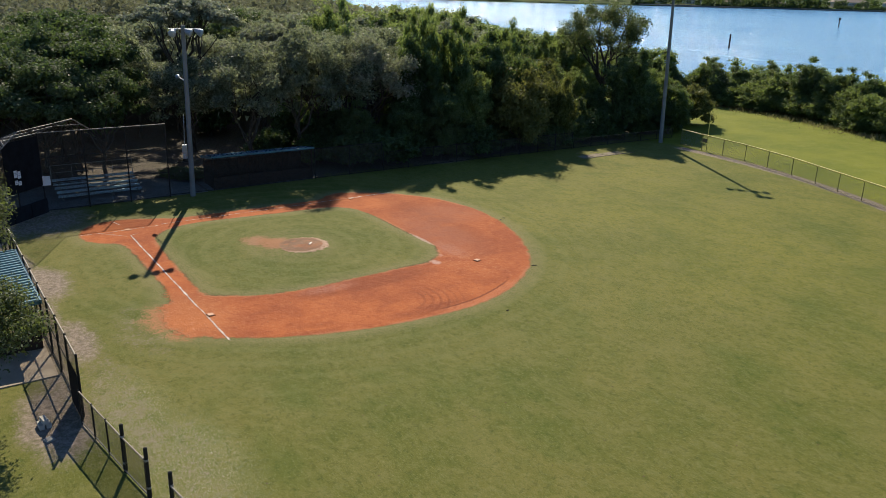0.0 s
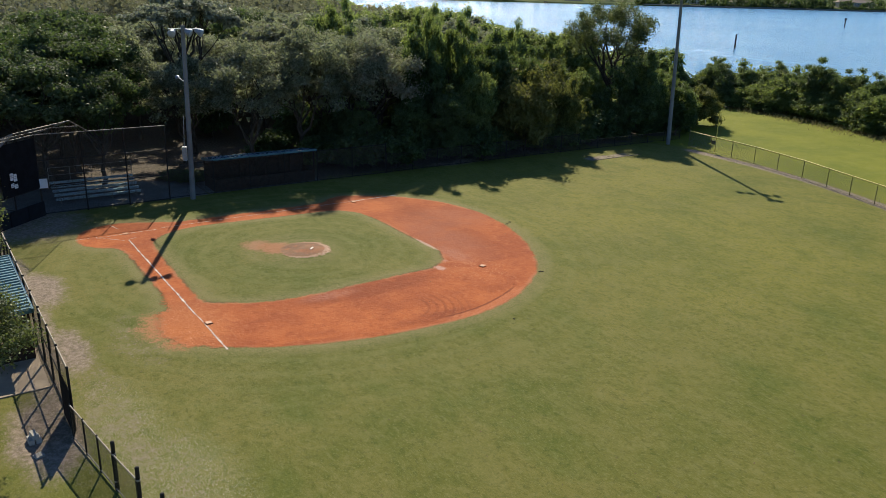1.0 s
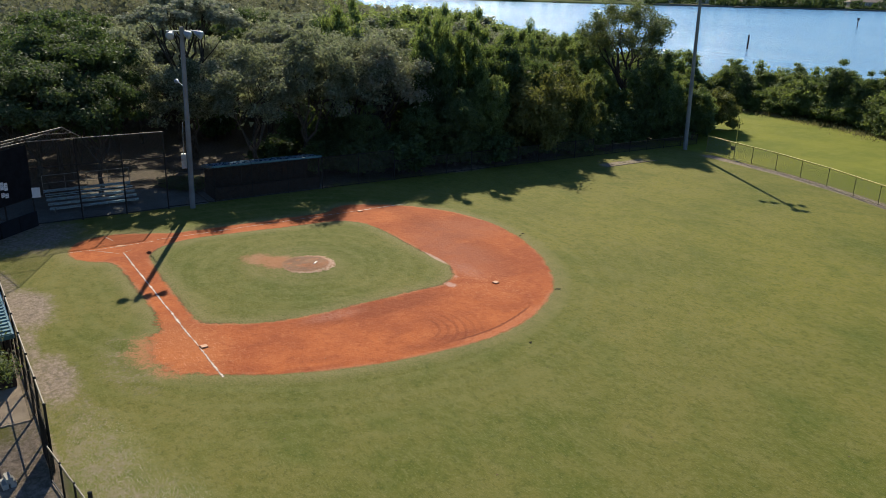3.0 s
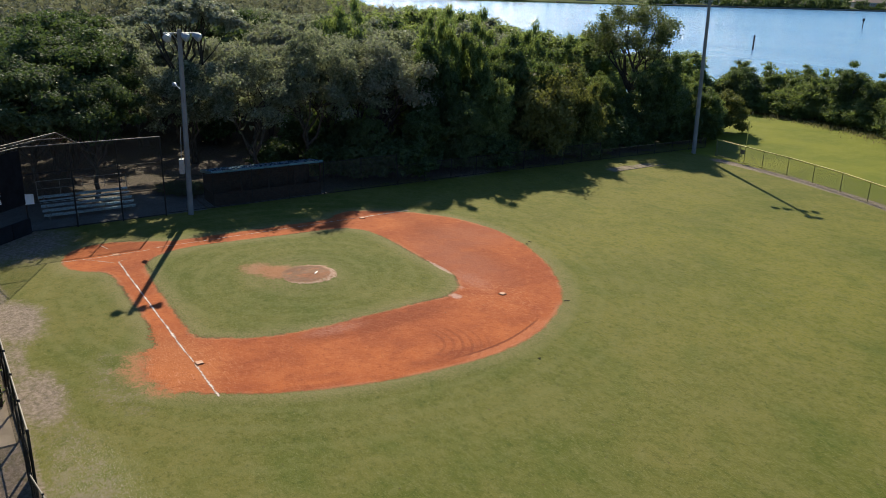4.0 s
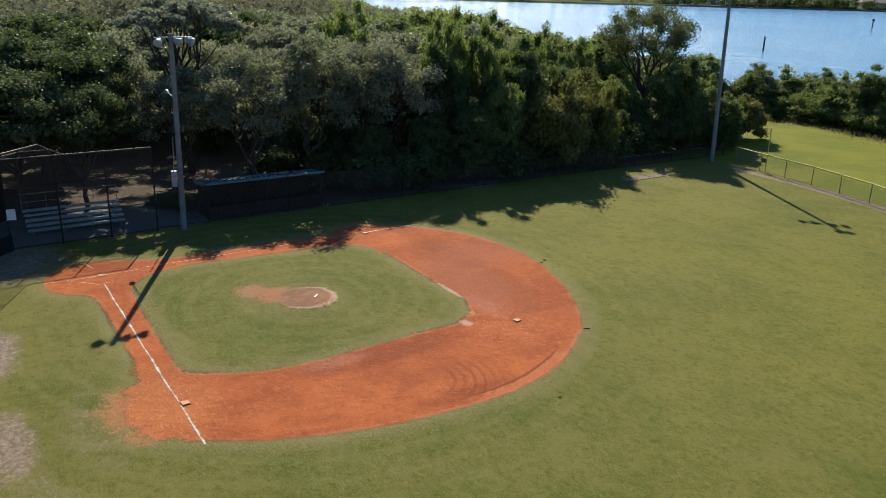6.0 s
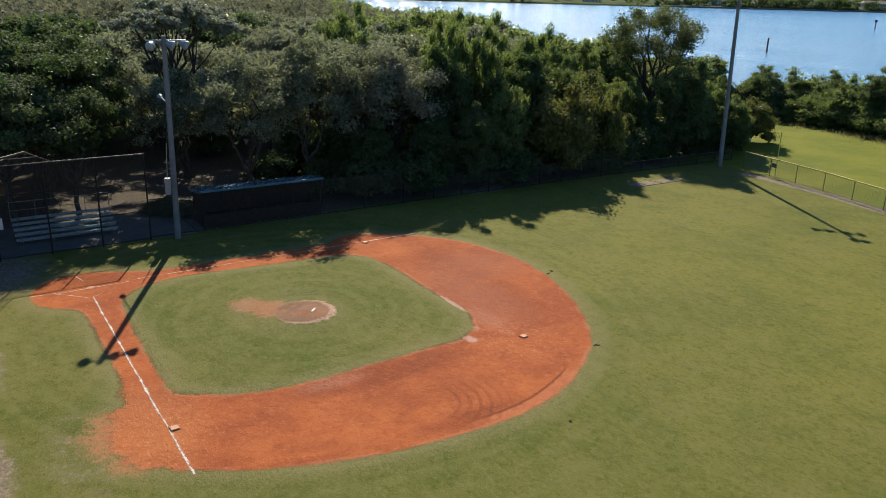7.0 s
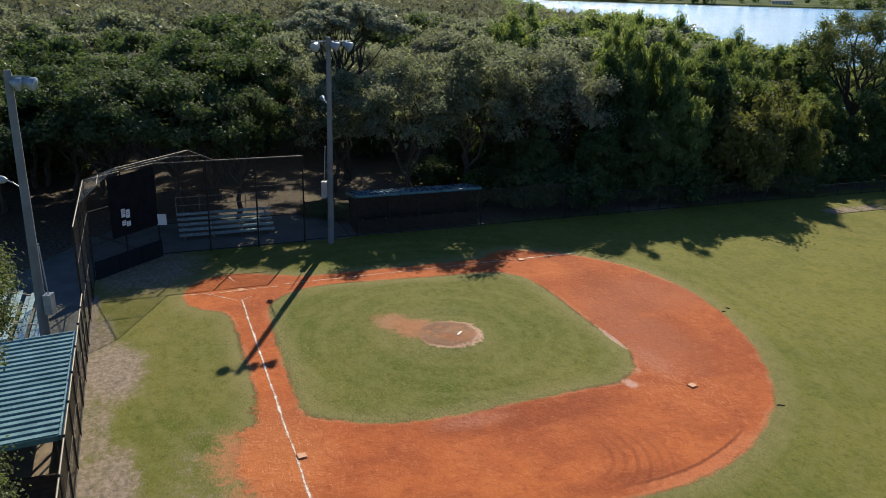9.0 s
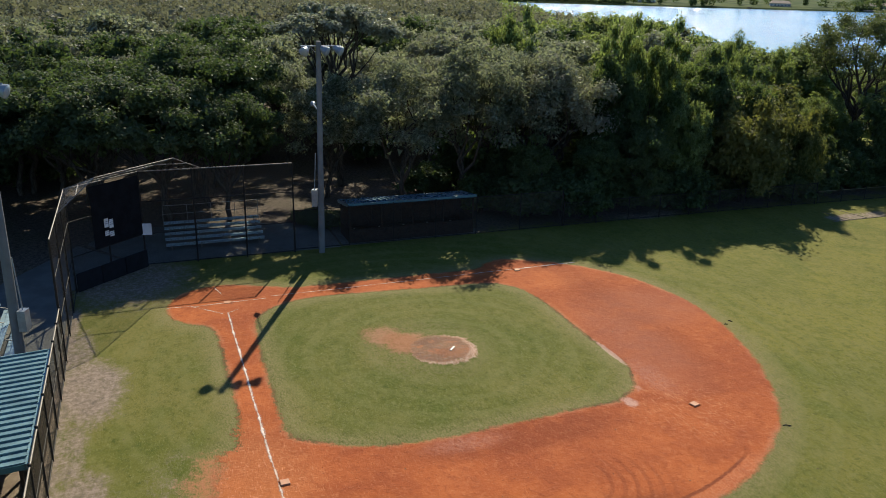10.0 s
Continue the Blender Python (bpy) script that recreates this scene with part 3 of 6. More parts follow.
M_TEAL_DARK = plain("teal_fascia_paint", (0.06, 0.17, 0.20), 0.45, 0.15, 0.2, 2)
M_ALU = plain("bleacher_aluminium", (0.34, 0.47, 0.53), 0.36, 0.35, 0.15, 4)
M_CONC = make_concrete("path_concrete", (0.135, 0.138, 0.128))
M_BLOCK = make_concrete("pale_block_concrete", (0.40, 0.38, 0.35))
M_SLAB = make_concrete("sandy_slab_concrete", (0.46, 0.36, 0.27))
M_WOOD = plain("brown_dugout_boards", (0.042, 0.027, 0.020), 0.8, 0, 0.35, 3, 0.2, gloss=0.2)
M_TIMBER = plain("weathered_edging_timber", (0.16, 0.13, 0.10), 0.85, 0, 0.3, 4, 0.2)
M_WATER = make_water()


# ---- mesh helpers ----
class Build:
    """Gathers vertices and faces of one mesh."""

    def __init__(self):
        self.v, self.f, self.uv = [], [], []

    def box(self, c, size, turn=0.0, lean=None):
        """A box with its middle at c, turned round z by degrees (or by the matrix lean)."""
        m = lean if lean is not None else Matrix.Rotation(radians(turn), 3, "Z")
        n = len(self.v)
        for i in range(8):
            d = Vector(((i & 1) - 0.5, ((i >> 1) & 1) - 0.5, ((i >> 2) & 1) - 0.5))
            self.v.append(Vector(c) + m @ Vector((d.x * size[0], d.y * size[1], d.z * size[2])))
        self.f += [tuple(n + k for k in q) for q in ((0, 2, 3, 1), (4, 5, 7, 6), (0, 1, 5, 4), (2, 6, 7, 3), (0, 4, 6, 2), (1, 3, 7, 5))]
        return self

    def tube(self, a, b, r0, r1=None, n=8, caps=True):
        a, b = Vector(a), Vector(b)
        r1 = r0 if r1 is None else r1
        w = (b - a).normalized()
        u = w.orthogonal().normalized()
        k = w.cross(u)
        s = len(self.v)
        for p, r in ((a, r0), (b, r1)):
            self.v += [p + (u * math.cos(2 * math.pi * i / n) + k * math.sin(2 * math.pi * i / n)) * r for i in range(n)]
        self.f += [(s + i, s + (i + 1) % n, s + n + (i + 1) % n, s + n + i) for i in range(n)]
        if caps:
            self.v += self.v[s:s + 2 * n]
            s += 2 * n
            self.f += [tuple(s + i for i in reversed(range(n))), tuple(s + n + i for i in range(n))]
        return self

    def rod(self, points, r, n=8):
        for a, b in zip(points, points[1:]):
            self.tube(a, b, r, r, n)
        return self

    def lathe(self, c, profile, axis=(0, 0, 1), n=14):
        """A turned shape: rows of (radius, height along axis)."""
        w = Vector(axis).normalized()
        u = w.orthogonal().normalized()
        k = w.cross(u)
        s = len(self.v)
        for r, h in profile:
            self.v += [Vector(c) + w * h + (u * math.cos(2 * math.pi * i / n) + k * math.sin(2 * math.pi * i / n)) * r for i in range(n)]
        for j in range(len(profile) - 1):
            self.f += [(s + j * n + i, s + j * n + (i + 1) % n, s + (j + 1) * n + (i + 1) % n, s + (j + 1) * n + i) for i in range(n)]
        e = len(self.v)
        self.v += self.v[s:s + n] + self.v[e - n:e]
        self.f += [tuple(e + i for i in reversed(range(n))), tuple(e + n + i for i in range(n))]
        return self

    def sheet(self, points):
        s = len(self.v)
        self.v += [Vector(p) for p in points]
        self.f.append(tuple(range(s, s + len(points))))
        return self

    def mesh(self, name, smooth=False):
        me = bpy.data.meshes.new(name)
        me.from_pydata([tuple(v) for v in self.v], [], self.f)
        if smooth:
            me.polygons.foreach_set("use_smooth", [len(p.vertices) == 4 for p in me.polygons])
        me.update()
        return me


def quads(name, corners):
    """A mesh of loose faces from an array of n x 3 or 4 corners x 3."""
    n, k = corners.shape[:2]
    me = bpy.data.meshes.new(name)
    me.vertices.add(k * n)
    me.vertices.foreach_set("co", np.asarray(corners, np.float32).ravel())
    me.loops.add(k * n)
    me.loops.foreach_set("vertex_index", np.arange(k * n, dtype=np.int32))
    me.polygons.add(n)
    me.polygons.foreach_set("loop_start", np.arange(0, k * n, k, dtype=np.int32))
    me.update(calc_edges=True)
    return me


def thing(name, label, category, group="", at=(0, 0, 0)):
    ob = new(name)
    ob.location = at
    ob.empty_display_size = 0.3
    return tagged(ob, label, category, group)


def part(name, build, material, parent, label="", smooth=False, kind=""):
    me = build if isinstance(build, bpy.types.Mesh) else build.mesh(name, smooth)
    if not me.materials:
        me.materials.append(material)
    ob = new(name, me)
    ob.parent = parent
    if label or kind:
        tagged(ob, label, kind=kind)
    return ob


def single(name, build, material, label, category="", kind="", group="", smooth=False):
    ob = part(name, build, material, None, "", smooth)
    return tagged(ob, label, category, group, kind)


def smooth_loop(points, step=0.18):
    """A closed curve through the points, resampled evenly."""
    pts = [np.array(p, float) for p in points]
    n, out = len(pts), []
    for i in range(n):
        a, b, c, d = (pts[(i + k) % n] for k in (-1, 0, 1, 2))
        m = max(2, int(np.linalg.norm(c - b) / step))
        for j in range(m):
            t = j / m
            q = 0.5 * (2 * b + (c - a) * t + (2 * a - 5 * b + 4 * c - d) * t**2 + (3 * b - a - 3 * c + d) * t**3)
            out.append(tuple(q))
    return out


def dense_loop(points, step=0.18):
    out = []
    for (ax, ay), (bx, by) in zip(points, points[1:] + points[:1]):
        m = max(1, int(math.hypot(bx - ax, by - ay) / step))
        out += [(ax + (bx - ax) * j / m, ay + (by - ay) * j / m) for j in range(m)]
    return out


def slab(points, z, thick=0.0):
    """A flat patch on the ground with a low edge."""
    bm = bmesh.new()
    top = [bm.verts.new((x, y, z)) for x, y in points]
    face = bm.faces.new(top)
    if face.normal.z < 0 or face.calc_area() and sum((a[0] * b[1] - b[0] * a[1]) for a, b in zip(points, points[1:] + points[:1])) < 0:
        face.normal_flip()
    if thick:
        low = [bm.verts.new((x, y, z - thick)) for x, y in points]
        k = len(points)
        for i in range(k):
            bm.faces.new((top[i], low[i], low[(i + 1) % k], top[(i + 1) % k]))
    bmesh.ops.triangulate(bm, faces=[face])
    bmesh.ops.recalc_face_normals(bm, faces=bm.faces)
    if sum(f.normal.z * f.calc_area() for f in bm.faces) < 0:
        bmesh.ops.reverse_faces(bm, faces=bm.faces)
    me = bpy.data.meshes.new("patch")
    bm.to_mesh(me)
    bm.free()
    return me


# ---- the setting ----
SHORE = ((-3000, 1700), (-600, 330), (-400, 215), (-223, 142), (-146, 120), (-100, 108), (-60, 100), (-25, 108), (0, 112), (40, 112), (150, 90), (400, 60), (3000, -200))


def shore_y(x):
    return float(np.interp(x, [p[0] for p in SHORE], [p[1] for p in SHORE]))


def ground_z(x, y):
    off = y - shore_y(x)
    z = 0.0
    if y > 63 or x < -30:
        z = 0.35 * noise.noise(Vector((x * 0.02, y * 0.02, 4.0))) * min(1, max(0, (max(y - 63, -30 - x)) / 15))
    if y > 64 and x > -30:
        z += 0.5 * min(1, max(0, (y - 66) / 20))
    k = min(1, max(0, (off + 9) / 14))
    return z * (1 - k) - 5.0 * k * k * (3 - 2 * k)


def build_ground():
    near = lambda a, b, s: list(np.arange(a, b, s))
    xs = [-3500, -2000, -1200, -800, -600, -450, -350] + near(-300, -100, 10) + near(-100, 100, 4) + [100, 115, 135, 160, 200, 280, 400, 700, 1200, 2200, 3500]
    ys = [-3500, -2000, -1200, -700, -400, -250, -150] + near(-100, 60, 5) + near(60, 160, 2.5) + near(160, 260, 10) + [260, 300, 350, 420, 520, 700, 1000, 1500, 2400, 3500]
    v = [(x, y, ground_z(x, y)) for y in ys for x in xs]
    w = len(xs)
    f = [(j * w + i, j * w + i + 1, (j + 1) * w + i + 1, (j + 1) * w + i) for j in range(len(ys) - 1) for i in range(w - 1)]
    me = bpy.data.meshes.new("ground")
    me.from_pydata(v, [], f)
    return single("ground", me, M_TURF, "mown green turf with dry patches and leaf litter under trees", "ground", "structure")


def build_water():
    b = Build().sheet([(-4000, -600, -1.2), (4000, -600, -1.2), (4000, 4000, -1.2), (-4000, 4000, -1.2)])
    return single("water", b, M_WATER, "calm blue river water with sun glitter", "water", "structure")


build_ground()
build_water()

# infield skin: orange clay with a rounded outer edge
OUTER = [(16.7, -1.85), (17.8, -2.25), (19.0, -2.15), (20.1, -1.75), (20.7, -0.8), (21.4, 0.2), (22.6, 2.4), (23.7, 5.6), (24.2, 8.8), (24.35, 11.8), (24.1, 14.1), (23.4, 16.2), (22.5, 18.0), (21.0, 20.0), (19.0, 21.8), (16.1, 23.5), (12.2, 24.9),
         (7.9, 25.4), (4.1, 24.6), (1.3, 22.9), (-0.5, 20.9), (-1.9, 18.3), (-1.6, 16.8), (-0.75, 15.6), (-0.8, 12.0), (-0.85, 8.0), (-1.0, 4.2), (-1.6, 2.7), (-2.5, 0.6), (-2.4, -1.1),
         (-1.5, -2.4), (0.0, -3.0), (1.6, -2.8), (2.7, -1.9), (3.6, -0.9), (6.8, -0.76), (10.5, -0.72), (13.3, -0.82), (14.7, -0.95), (15.2, -1.25), (15.5, -1.65)]
INNER = [(3.2, 1.3), (5.2, 1.08), (7.4, 0.92), (10.4, 0.88), (13.4, 0.86), (14.7, 0.86), (15.4, 1.3), (16.0, 2.2), (16.7, 3.6), (17.1, 6.2), (17.0, 9.4), (16.8, 12.6), (16.8, 14.6), (16.3, 15.9), (15.3, 16.8),
         (13.6, 17.4), (11.1, 17.3), (8.7, 17.3), (6.1, 17.3), (3.8, 17.1), (2.5, 16.4), (1.7, 15.2), (1.35, 11.2), (0.95, 7.5), (0.85, 5.2), (1.1, 3.6), (1.9, 2.2)]


def depth_in(loop, pts):
    """Signed distance of points to a closed loop: positive inside."""
    a = np.array(loop)
    b = np.roll(a, -1, 0)
    best, inside = np.full(len(pts), 1e9), np.zeros(len(pts), bool)
    for p, q in zip(a, b):
        d = q - p
        t = np.clip(((pts - p) @ d) / (d @ d + 1e-12), 0, 1)
        best = np.minimum(best, np.linalg.norm(pts - p - t[:, None] * d, axis=1))
        cross = (p[1] > pts[:, 1]) != (q[1] > pts[:, 1])
        inside ^= cross & (pts[:, 0] < (q[0] - p[0]) * (pts[:, 1] - p[1]) / (q[1] - p[1] + 1e-12) + p[0])
    return np.where(inside, best, -best)


def build_infield():
    """Clay skin and grass infield, cut from one fine grid."""
    step = 0.3
    gx, gy = np.arange(-5.0, 30.0, step), np.arange(-6.6, 30.5, step)
    X, Y = np.meshgrid(gx, gy)
    pts = np.stack([X.ravel(), Y.ravel()], 1)
    out, inn = depth_in(smooth_loop(OUTER, 0.4), pts), depth_in(smooth_loop(INNER, 0.4), pts)
    depth = np.minimum(out, -inn)
    z = 0.0025 + 0.0095 * np.clip((out + 3.4) / 2.4, 0, 1) + 0.02 * np.clip(inn / 0.3, 0, 1)
    w = len(gx)
    cells = [(j * w + i, j * w + i + 1, (j + 1) * w + i + 1, (j + 1) * w + i) for j in range(len(gy) - 1) for i in range(w - 1)]
    for name, keep, label in (("infield_dirt", lambda q: max(out[list(q)]) > -4.0 and min(inn[list(q)]) <= 0.0, "raked orange clay infield skin with drag marks"),
                              ("infield_grass", lambda q: min(inn[list(q)]) > 0.0, "mown grass infield inside the clay base paths")):
        faces = [q for q in cells if keep(q) and pts[q[0]][1] > -6.6]
        used = sorted({k for q in faces for k in q})
        back = {k: n for n, k in enumerate(used)}
        me = bpy.data.meshes.new(name)
        me.from_pydata([(pts[k][0], pts[k][1], z[k]) for k in used], [], [tuple(back[k] for k in q) for q in faces])
        me.attributes.new("clay_depth", "FLOAT", "POINT").data.foreach_set("value", np.array([depth[k] for k in used], np.float32))
        single(name, me, M_INFIELD, label, "infield" if "dirt" in name else "lawn", "structure")


build_infield()


# ---- on the infield ----
def mound():
    t = thing("pitchers_mound", "low worn clay pitcher's mound with a pale ring", "mound", at=(9.9, 9.9, 0))
    step, n = 0.15, 52
    v, f = [], []
    for j in range(n + 1):
        for i in range(n + 1):
            x, y = -4.6 + i * step, -4.6 + j * step
            r = math.hypot(x + 0.1, y + 0.1)
            rim = min(x + 4.6, y + 4.6, 3.2 - x, 3.2 - y)
            v.append((x, y, 0.0345 + 0.004 * min(1, max(0, rim) / 0.5) + 0.17 * max(0.0, 1 - r / 2.3) ** 1.4))
    f = [(j * (n + 1) + i, j * (n + 1) + i + 1, (j + 1) * (n + 1) + i + 1, (j + 1) * (n + 1) + i) for j in range(n) for i in range(n)]
    me = bpy.data.meshes.new("clay_mound")
    me.from_pydata(v, [], f)
    part("clay_mound", me, M_MOUNDSHEET, t)
    part("pitching_rubber", Build().box((0, 0, 0.195), (0.46, 0.10, 0.03), -45), M_RUBBER, t, "white pitching rubber")
    return t


def base(name, x, y, turn, label):
    t = thing(name, label, "base", "bases of the diamond" if name == "base" else "", (x, y, 0.012))
    bm = bmesh.new()
    bmesh.ops.create_cube(bm, size=1, matrix=Matrix.Translation((0, 0, 0.03)) @ Matrix.Rotation(radians(turn), 4, "Z") @ Matrix.Diagonal((0.35, 0.35, 0.06, 1)))
    bmesh.ops.bevel(bm, geom=bm.edges, offset=0.02, segments=2, affect="EDGES")
    me = bpy.data.meshes.new("cushion")
    bm.to_mesh(me)
    bm.free()
    part("cushion", me, M_BASE, t)
    part("anchor_skirt", Build().box((0, 0, 0.006), (0.42, 0.42, 0.012), turn), M_CLAY, t)
    return t


mound()
for bx, by, turn in ((18.05, 0.22, 3), (18.08, 18.08, 12), (0.22, 18.1, -4)):
    base("base", bx, by, turn, "dusty off-white square base lying on orange clay")
plate = Build()
plate.v = [Vector(p) for p in ((0, 0, 0.035), (0.3, 0.0, 0.035), (0.43, 0.2, 0.035), (0.2, 0.43, 0.035), (0, 0.3, 0.035), (0, 0, 0.012), (0.3, 0, 0.012), (0.43, 0.2, 0.012), (0.2, 0.43, 0.012), (0, 0.3, 0.012))]
plate.f = [(0, 1, 2, 3, 4)] + [(i, i + 5, (i + 1) % 5 + 5, (i + 1) % 5) for i in range(5)]
single("home_plate", plate, M_PLATE, "clay-dusted five-sided white home plate set in clay", "home plate")


def chalk(x0, y0, x1, y1, seed, z=0.024):
    """A hand-laid powder line, slightly wavering; its own metres as coordinates."""
    n = max(3, int(math.hypot(x1 - x0, y1 - y0) / 0.3))
    d = Vector((x1 - x0, y1 - y0)).normalized()
    side = Vector((-d.y, d.x))
    v, uv = [], []
    for i in range(n + 1):
        t = i / n
        p = Vector((x0 + (x1 - x0) * t, y0 + (y1 - y0) * t)) + side * 0.05 * noise.noise(Vector((i * 0.12, seed, 0)))
        for s in (0.22, -0.22):
            q = p + side * s
            v.append((q.x, q.y, z))
            uv.append((t, s))
    f = [(2 * i, 2 * i + 1, 2 * i + 3, 2 * i + 2) for i in range(n)]
    me = bpy.data.meshes.new("chalk")
    me.from_pydata(v, [], f)
    layer = me.uv_layers.new()
    for loop in me.loops:
        layer.data[loop.index].uv = uv[loop.vertex_index]
    return me


for x0, y0, x1, y1, m in ((1.75, 0.02, 16.6, 0.0, M_CHALK), (16.6, 0.0, 18.4, 0.0, M_CHALK_THIN), (18.4, 0.0, 21.6, 0.0, M_CHALK), (0.0, 2.6, 0.0, 18.0, M_CHALK_THIN), (0.0, 18.35, 0.0, 22.4, M_CHALK), (-2.3, -0.3, -1.1, 0.0, M_CHALK_THIN), (0.1, -3.05, 0.2, -1.7, M_CHALK_THIN),
                          (0.25, -1.75, 1.75, -0.25, M_CHALK_THIN), (1.75, 0.0, 1.35, 0.65, M_CHALK_THIN), (0.3, -1.6, 0.2, 2.3, M_CHALK_THIN)):
    single("chalk_line", chalk(x0, y0, x1, y1, x0 * 3 + y1), m, "white chalk line powdered on the clay", "chalk line", "structure")


# ---- fences ----
def panel(p, q, z0, z1):
    """A hanging wire sheet between two points; its own metres as coordinates."""
    me = bpy.data.meshes.new("wire")
    a, b = Vector((*p, 0)), Vector((*q, 0))
    l = (b - a).length
    me.from_pydata([(a.x, a.y, z0), (b.x, b.y, z0), (b.x, b.y, z1), (a.x, a.y, z1)], [], [(0, 1, 2, 3)])
    uv = me.uv_layers.new()
    for i, c in enumerate(((0, z0), (l, z0), (l, z1), (0, z1))):
        uv.data[i].uv = c
    return me


def fence(name, label, points, height, spacing, link, post_mat, rails, r=0.04, over=0.05, group="", z=0.0):
    """A run of chain-link: posts, rails and wire, bay by bay."""
    t = thing(name, label, "fence", group, (*points[0], z))
    o = Vector((*points[0], 0))
    post = Build().tube((0, 0, -0.2), (0, 0, height + over), r, r, 8).lathe((0, 0, height + over), [(r * 1.25, 0), (r * 1.1, 0.03), (0.01, 0.05)], n=8).mesh("post", True)
    for a, b in zip(points, points[1:]):
        a, b = Vector((*a, 0)) - o, Vector((*b, 0)) - o
        n = max(1, round((b - a).length / spacing))
        for i in range(n):
            part("post", post, post_mat, t).location = a.lerp(b, i / n)
        for h, rr, mat in rails:
            part("rail", Build().tube(a + Vector((0, 0, h)), b + Vector((0, 0, h)), rr, rr, 8), mat, t, smooth=True)
        part("wire_mesh", panel((a.x, a.y), (b.x, b.y), 0.03, height), link, t)
    part("post", post, post_mat, t).location = Vector((*points[-1], 0)) - o
    return t


RW0, RW1, LW0, LW1 = (-7.35, -3.9), (-7.35, 5.4), (-3.9, -7.75), (5.4, -7.75)


def backstop():
    """High wire backstop of three sides with a hood that leans in over home plate."""
    t = thing("backstop", "tall wire baseball backstop with leaning hood and dark windscreen", "backstop", at=(RW0[0], RW0[1], 0))
    o = Vector((RW0[0], RW0[1], 0))
    H = 6.05
    to = lambda p, z: Vector((p[0], p[1], z)) - o
    mid = [tuple(np.array(RW0) * (1 - k) + np.array(LW0) * k) for k in (0, 0.5, 1)]
    tops = []
    for p in [RW1, (-7.35, 2.3), (-7.35, -0.8)] + mid + [(-0.8, -7.75), (2.3, -7.75), LW1]:
        part("post", Build().tube(to(p, -0.3), to(p, H), 0.055, 0.05, 8), M_POST_DARK, t, smooth=True)
        tops.append(p)
    for a, b in ((RW1, RW0), (RW0, LW0), (LW0, LW1)):
        for z, rr in ((H, 0.034), (4.15, 0.03), (2.1, 0.03), (0.12, 0.03)):
            part("rail", Build().tube(to(a, z), to(b, z), rr, rr, 8), M_RAIL if z > 5 else M_POST_DARK, t, smooth=True)
        part("wire_mesh", panel(to(a, 0)[:2], to(b, 0)[:2], 0.05, H), M_LINK_DARK, t)
    # hood
    f0, f1 = Vector((-3.8, -1.95, 7.5)) - o, Vector((0.0, -5.9, 7.5)) - o
    c0, c1, e0, e1 = to(RW0, H), to(LW0, H), to((-7.35, -0.2), H), to((1.3, -7.75), H)
    for a, b in ((f0, f1), (f0, c0), (f1, c1), (f0, e0), (f1, e1), ((f0 + f1) / 2, (c0 + c1) / 2), (f0.lerp(c0, 0.5), f1.lerp(c1, 0.5)), (f0.lerp(e0, 0.5), f0.lerp(c0, 0.5)), (f1.lerp(e1, 0.5), f1.lerp(c1, 0.5))):
        part("hood_tube", Build().tube(a, b, 0.028, 0.028, 8), M_TUBE if a != f0 or b != f1 else M_RAIL, t, smooth=True)
    for name, pts in (("hood_mesh", (f0, f1, c1, c0)), ("hood_mesh", (f0, c0, e0)), ("hood_mesh", (f1, e1, c1))):
        me = bpy.data.meshes.new("hood")
        me.from_pydata([tuple(p) for p in pts], [], [tuple(range(len(pts)))])
        uv = me.uv_layers.new()
        u = (pts[1] - pts[0]).normalized()
        w = (pts[-1] - pts[0] - u * (pts[-1] - pts[0]).dot(u)).normalized()
        for i, p in enumerate(pts):
            uv.data[i].uv = ((p - pts[0]).dot(u), (p - pts[0]).dot(w))
        part(name, me, M_LINK_HOOD, t)
    # windscreen and pads on the middle side
    d = (Vector((*LW0, 0)) - Vector((*RW0, 0)))
    turn = math.degrees(math.atan2(d.y, d.x))
    inward = Vector((-d.y, d.x, 0)).normalized()
    part("windscreen", Build().box(d * 0.36 + inward * 0.07 + Vector((0, 0, 4.0)), (d.length * 0.68, 0.012, 3.7), turn), M_SCREEN, t, "black fabric windscreen")
    for k in range(3):
        q = d * ((k + 0.5) / 3)
        bm = bmesh.new()
        bmesh.ops.create_cube(bm, size=1, matrix=Matrix.Translation(q + inward * 0.16 + Vector((0, 0, 0.58))) @ Matrix.Rotation(radians(turn), 4, "Z") @ Matrix.Diagonal((d.length / 3 - 0.03, 0.12, 1.1, 1)))
        bmesh.ops.bevel(bm, geom=bm.edges, offset=0.03, segments=2, affect="EDGES")
        me = bpy.data.meshes.new("pad")
        bm.to_mesh(me)
        bm.free()
        part("backstop_pad", me, M_PAD, t, "dark padded panel")
    return t


def sign(x, y, z, w, h, facing, label, bars=()):
    t = thing("sign", label, "sign", at=(x, y, z))
    part("board", Build().box((0, 0, 0), (w, 0.02, h), facing), M_WHITE, t)
    m = Matrix.Rotation(radians(facing), 3, "Z")
    for bx, bz, bw, bh in bars:
        part("print_bar", Build().box(m @ Vector((bx, -0.014, bz)), (bw, 0.008, bh), facing), M_PAPER, t, "unreadable printed bar")
    for s in (-1, 1):
        part("tie", Build().tube(m @ Vector((s * w * 0.42, -0.02, h * 0.4)), m @ Vector((s * w * 0.42, 0.08, h * 0.4)), 0.012), M_POST_DARK, t)
    return t


backstop()
sign(-7.2, -3.75, 2.45, 0.72, 0.72, 75, "plain white square board tied to the backstop", ())
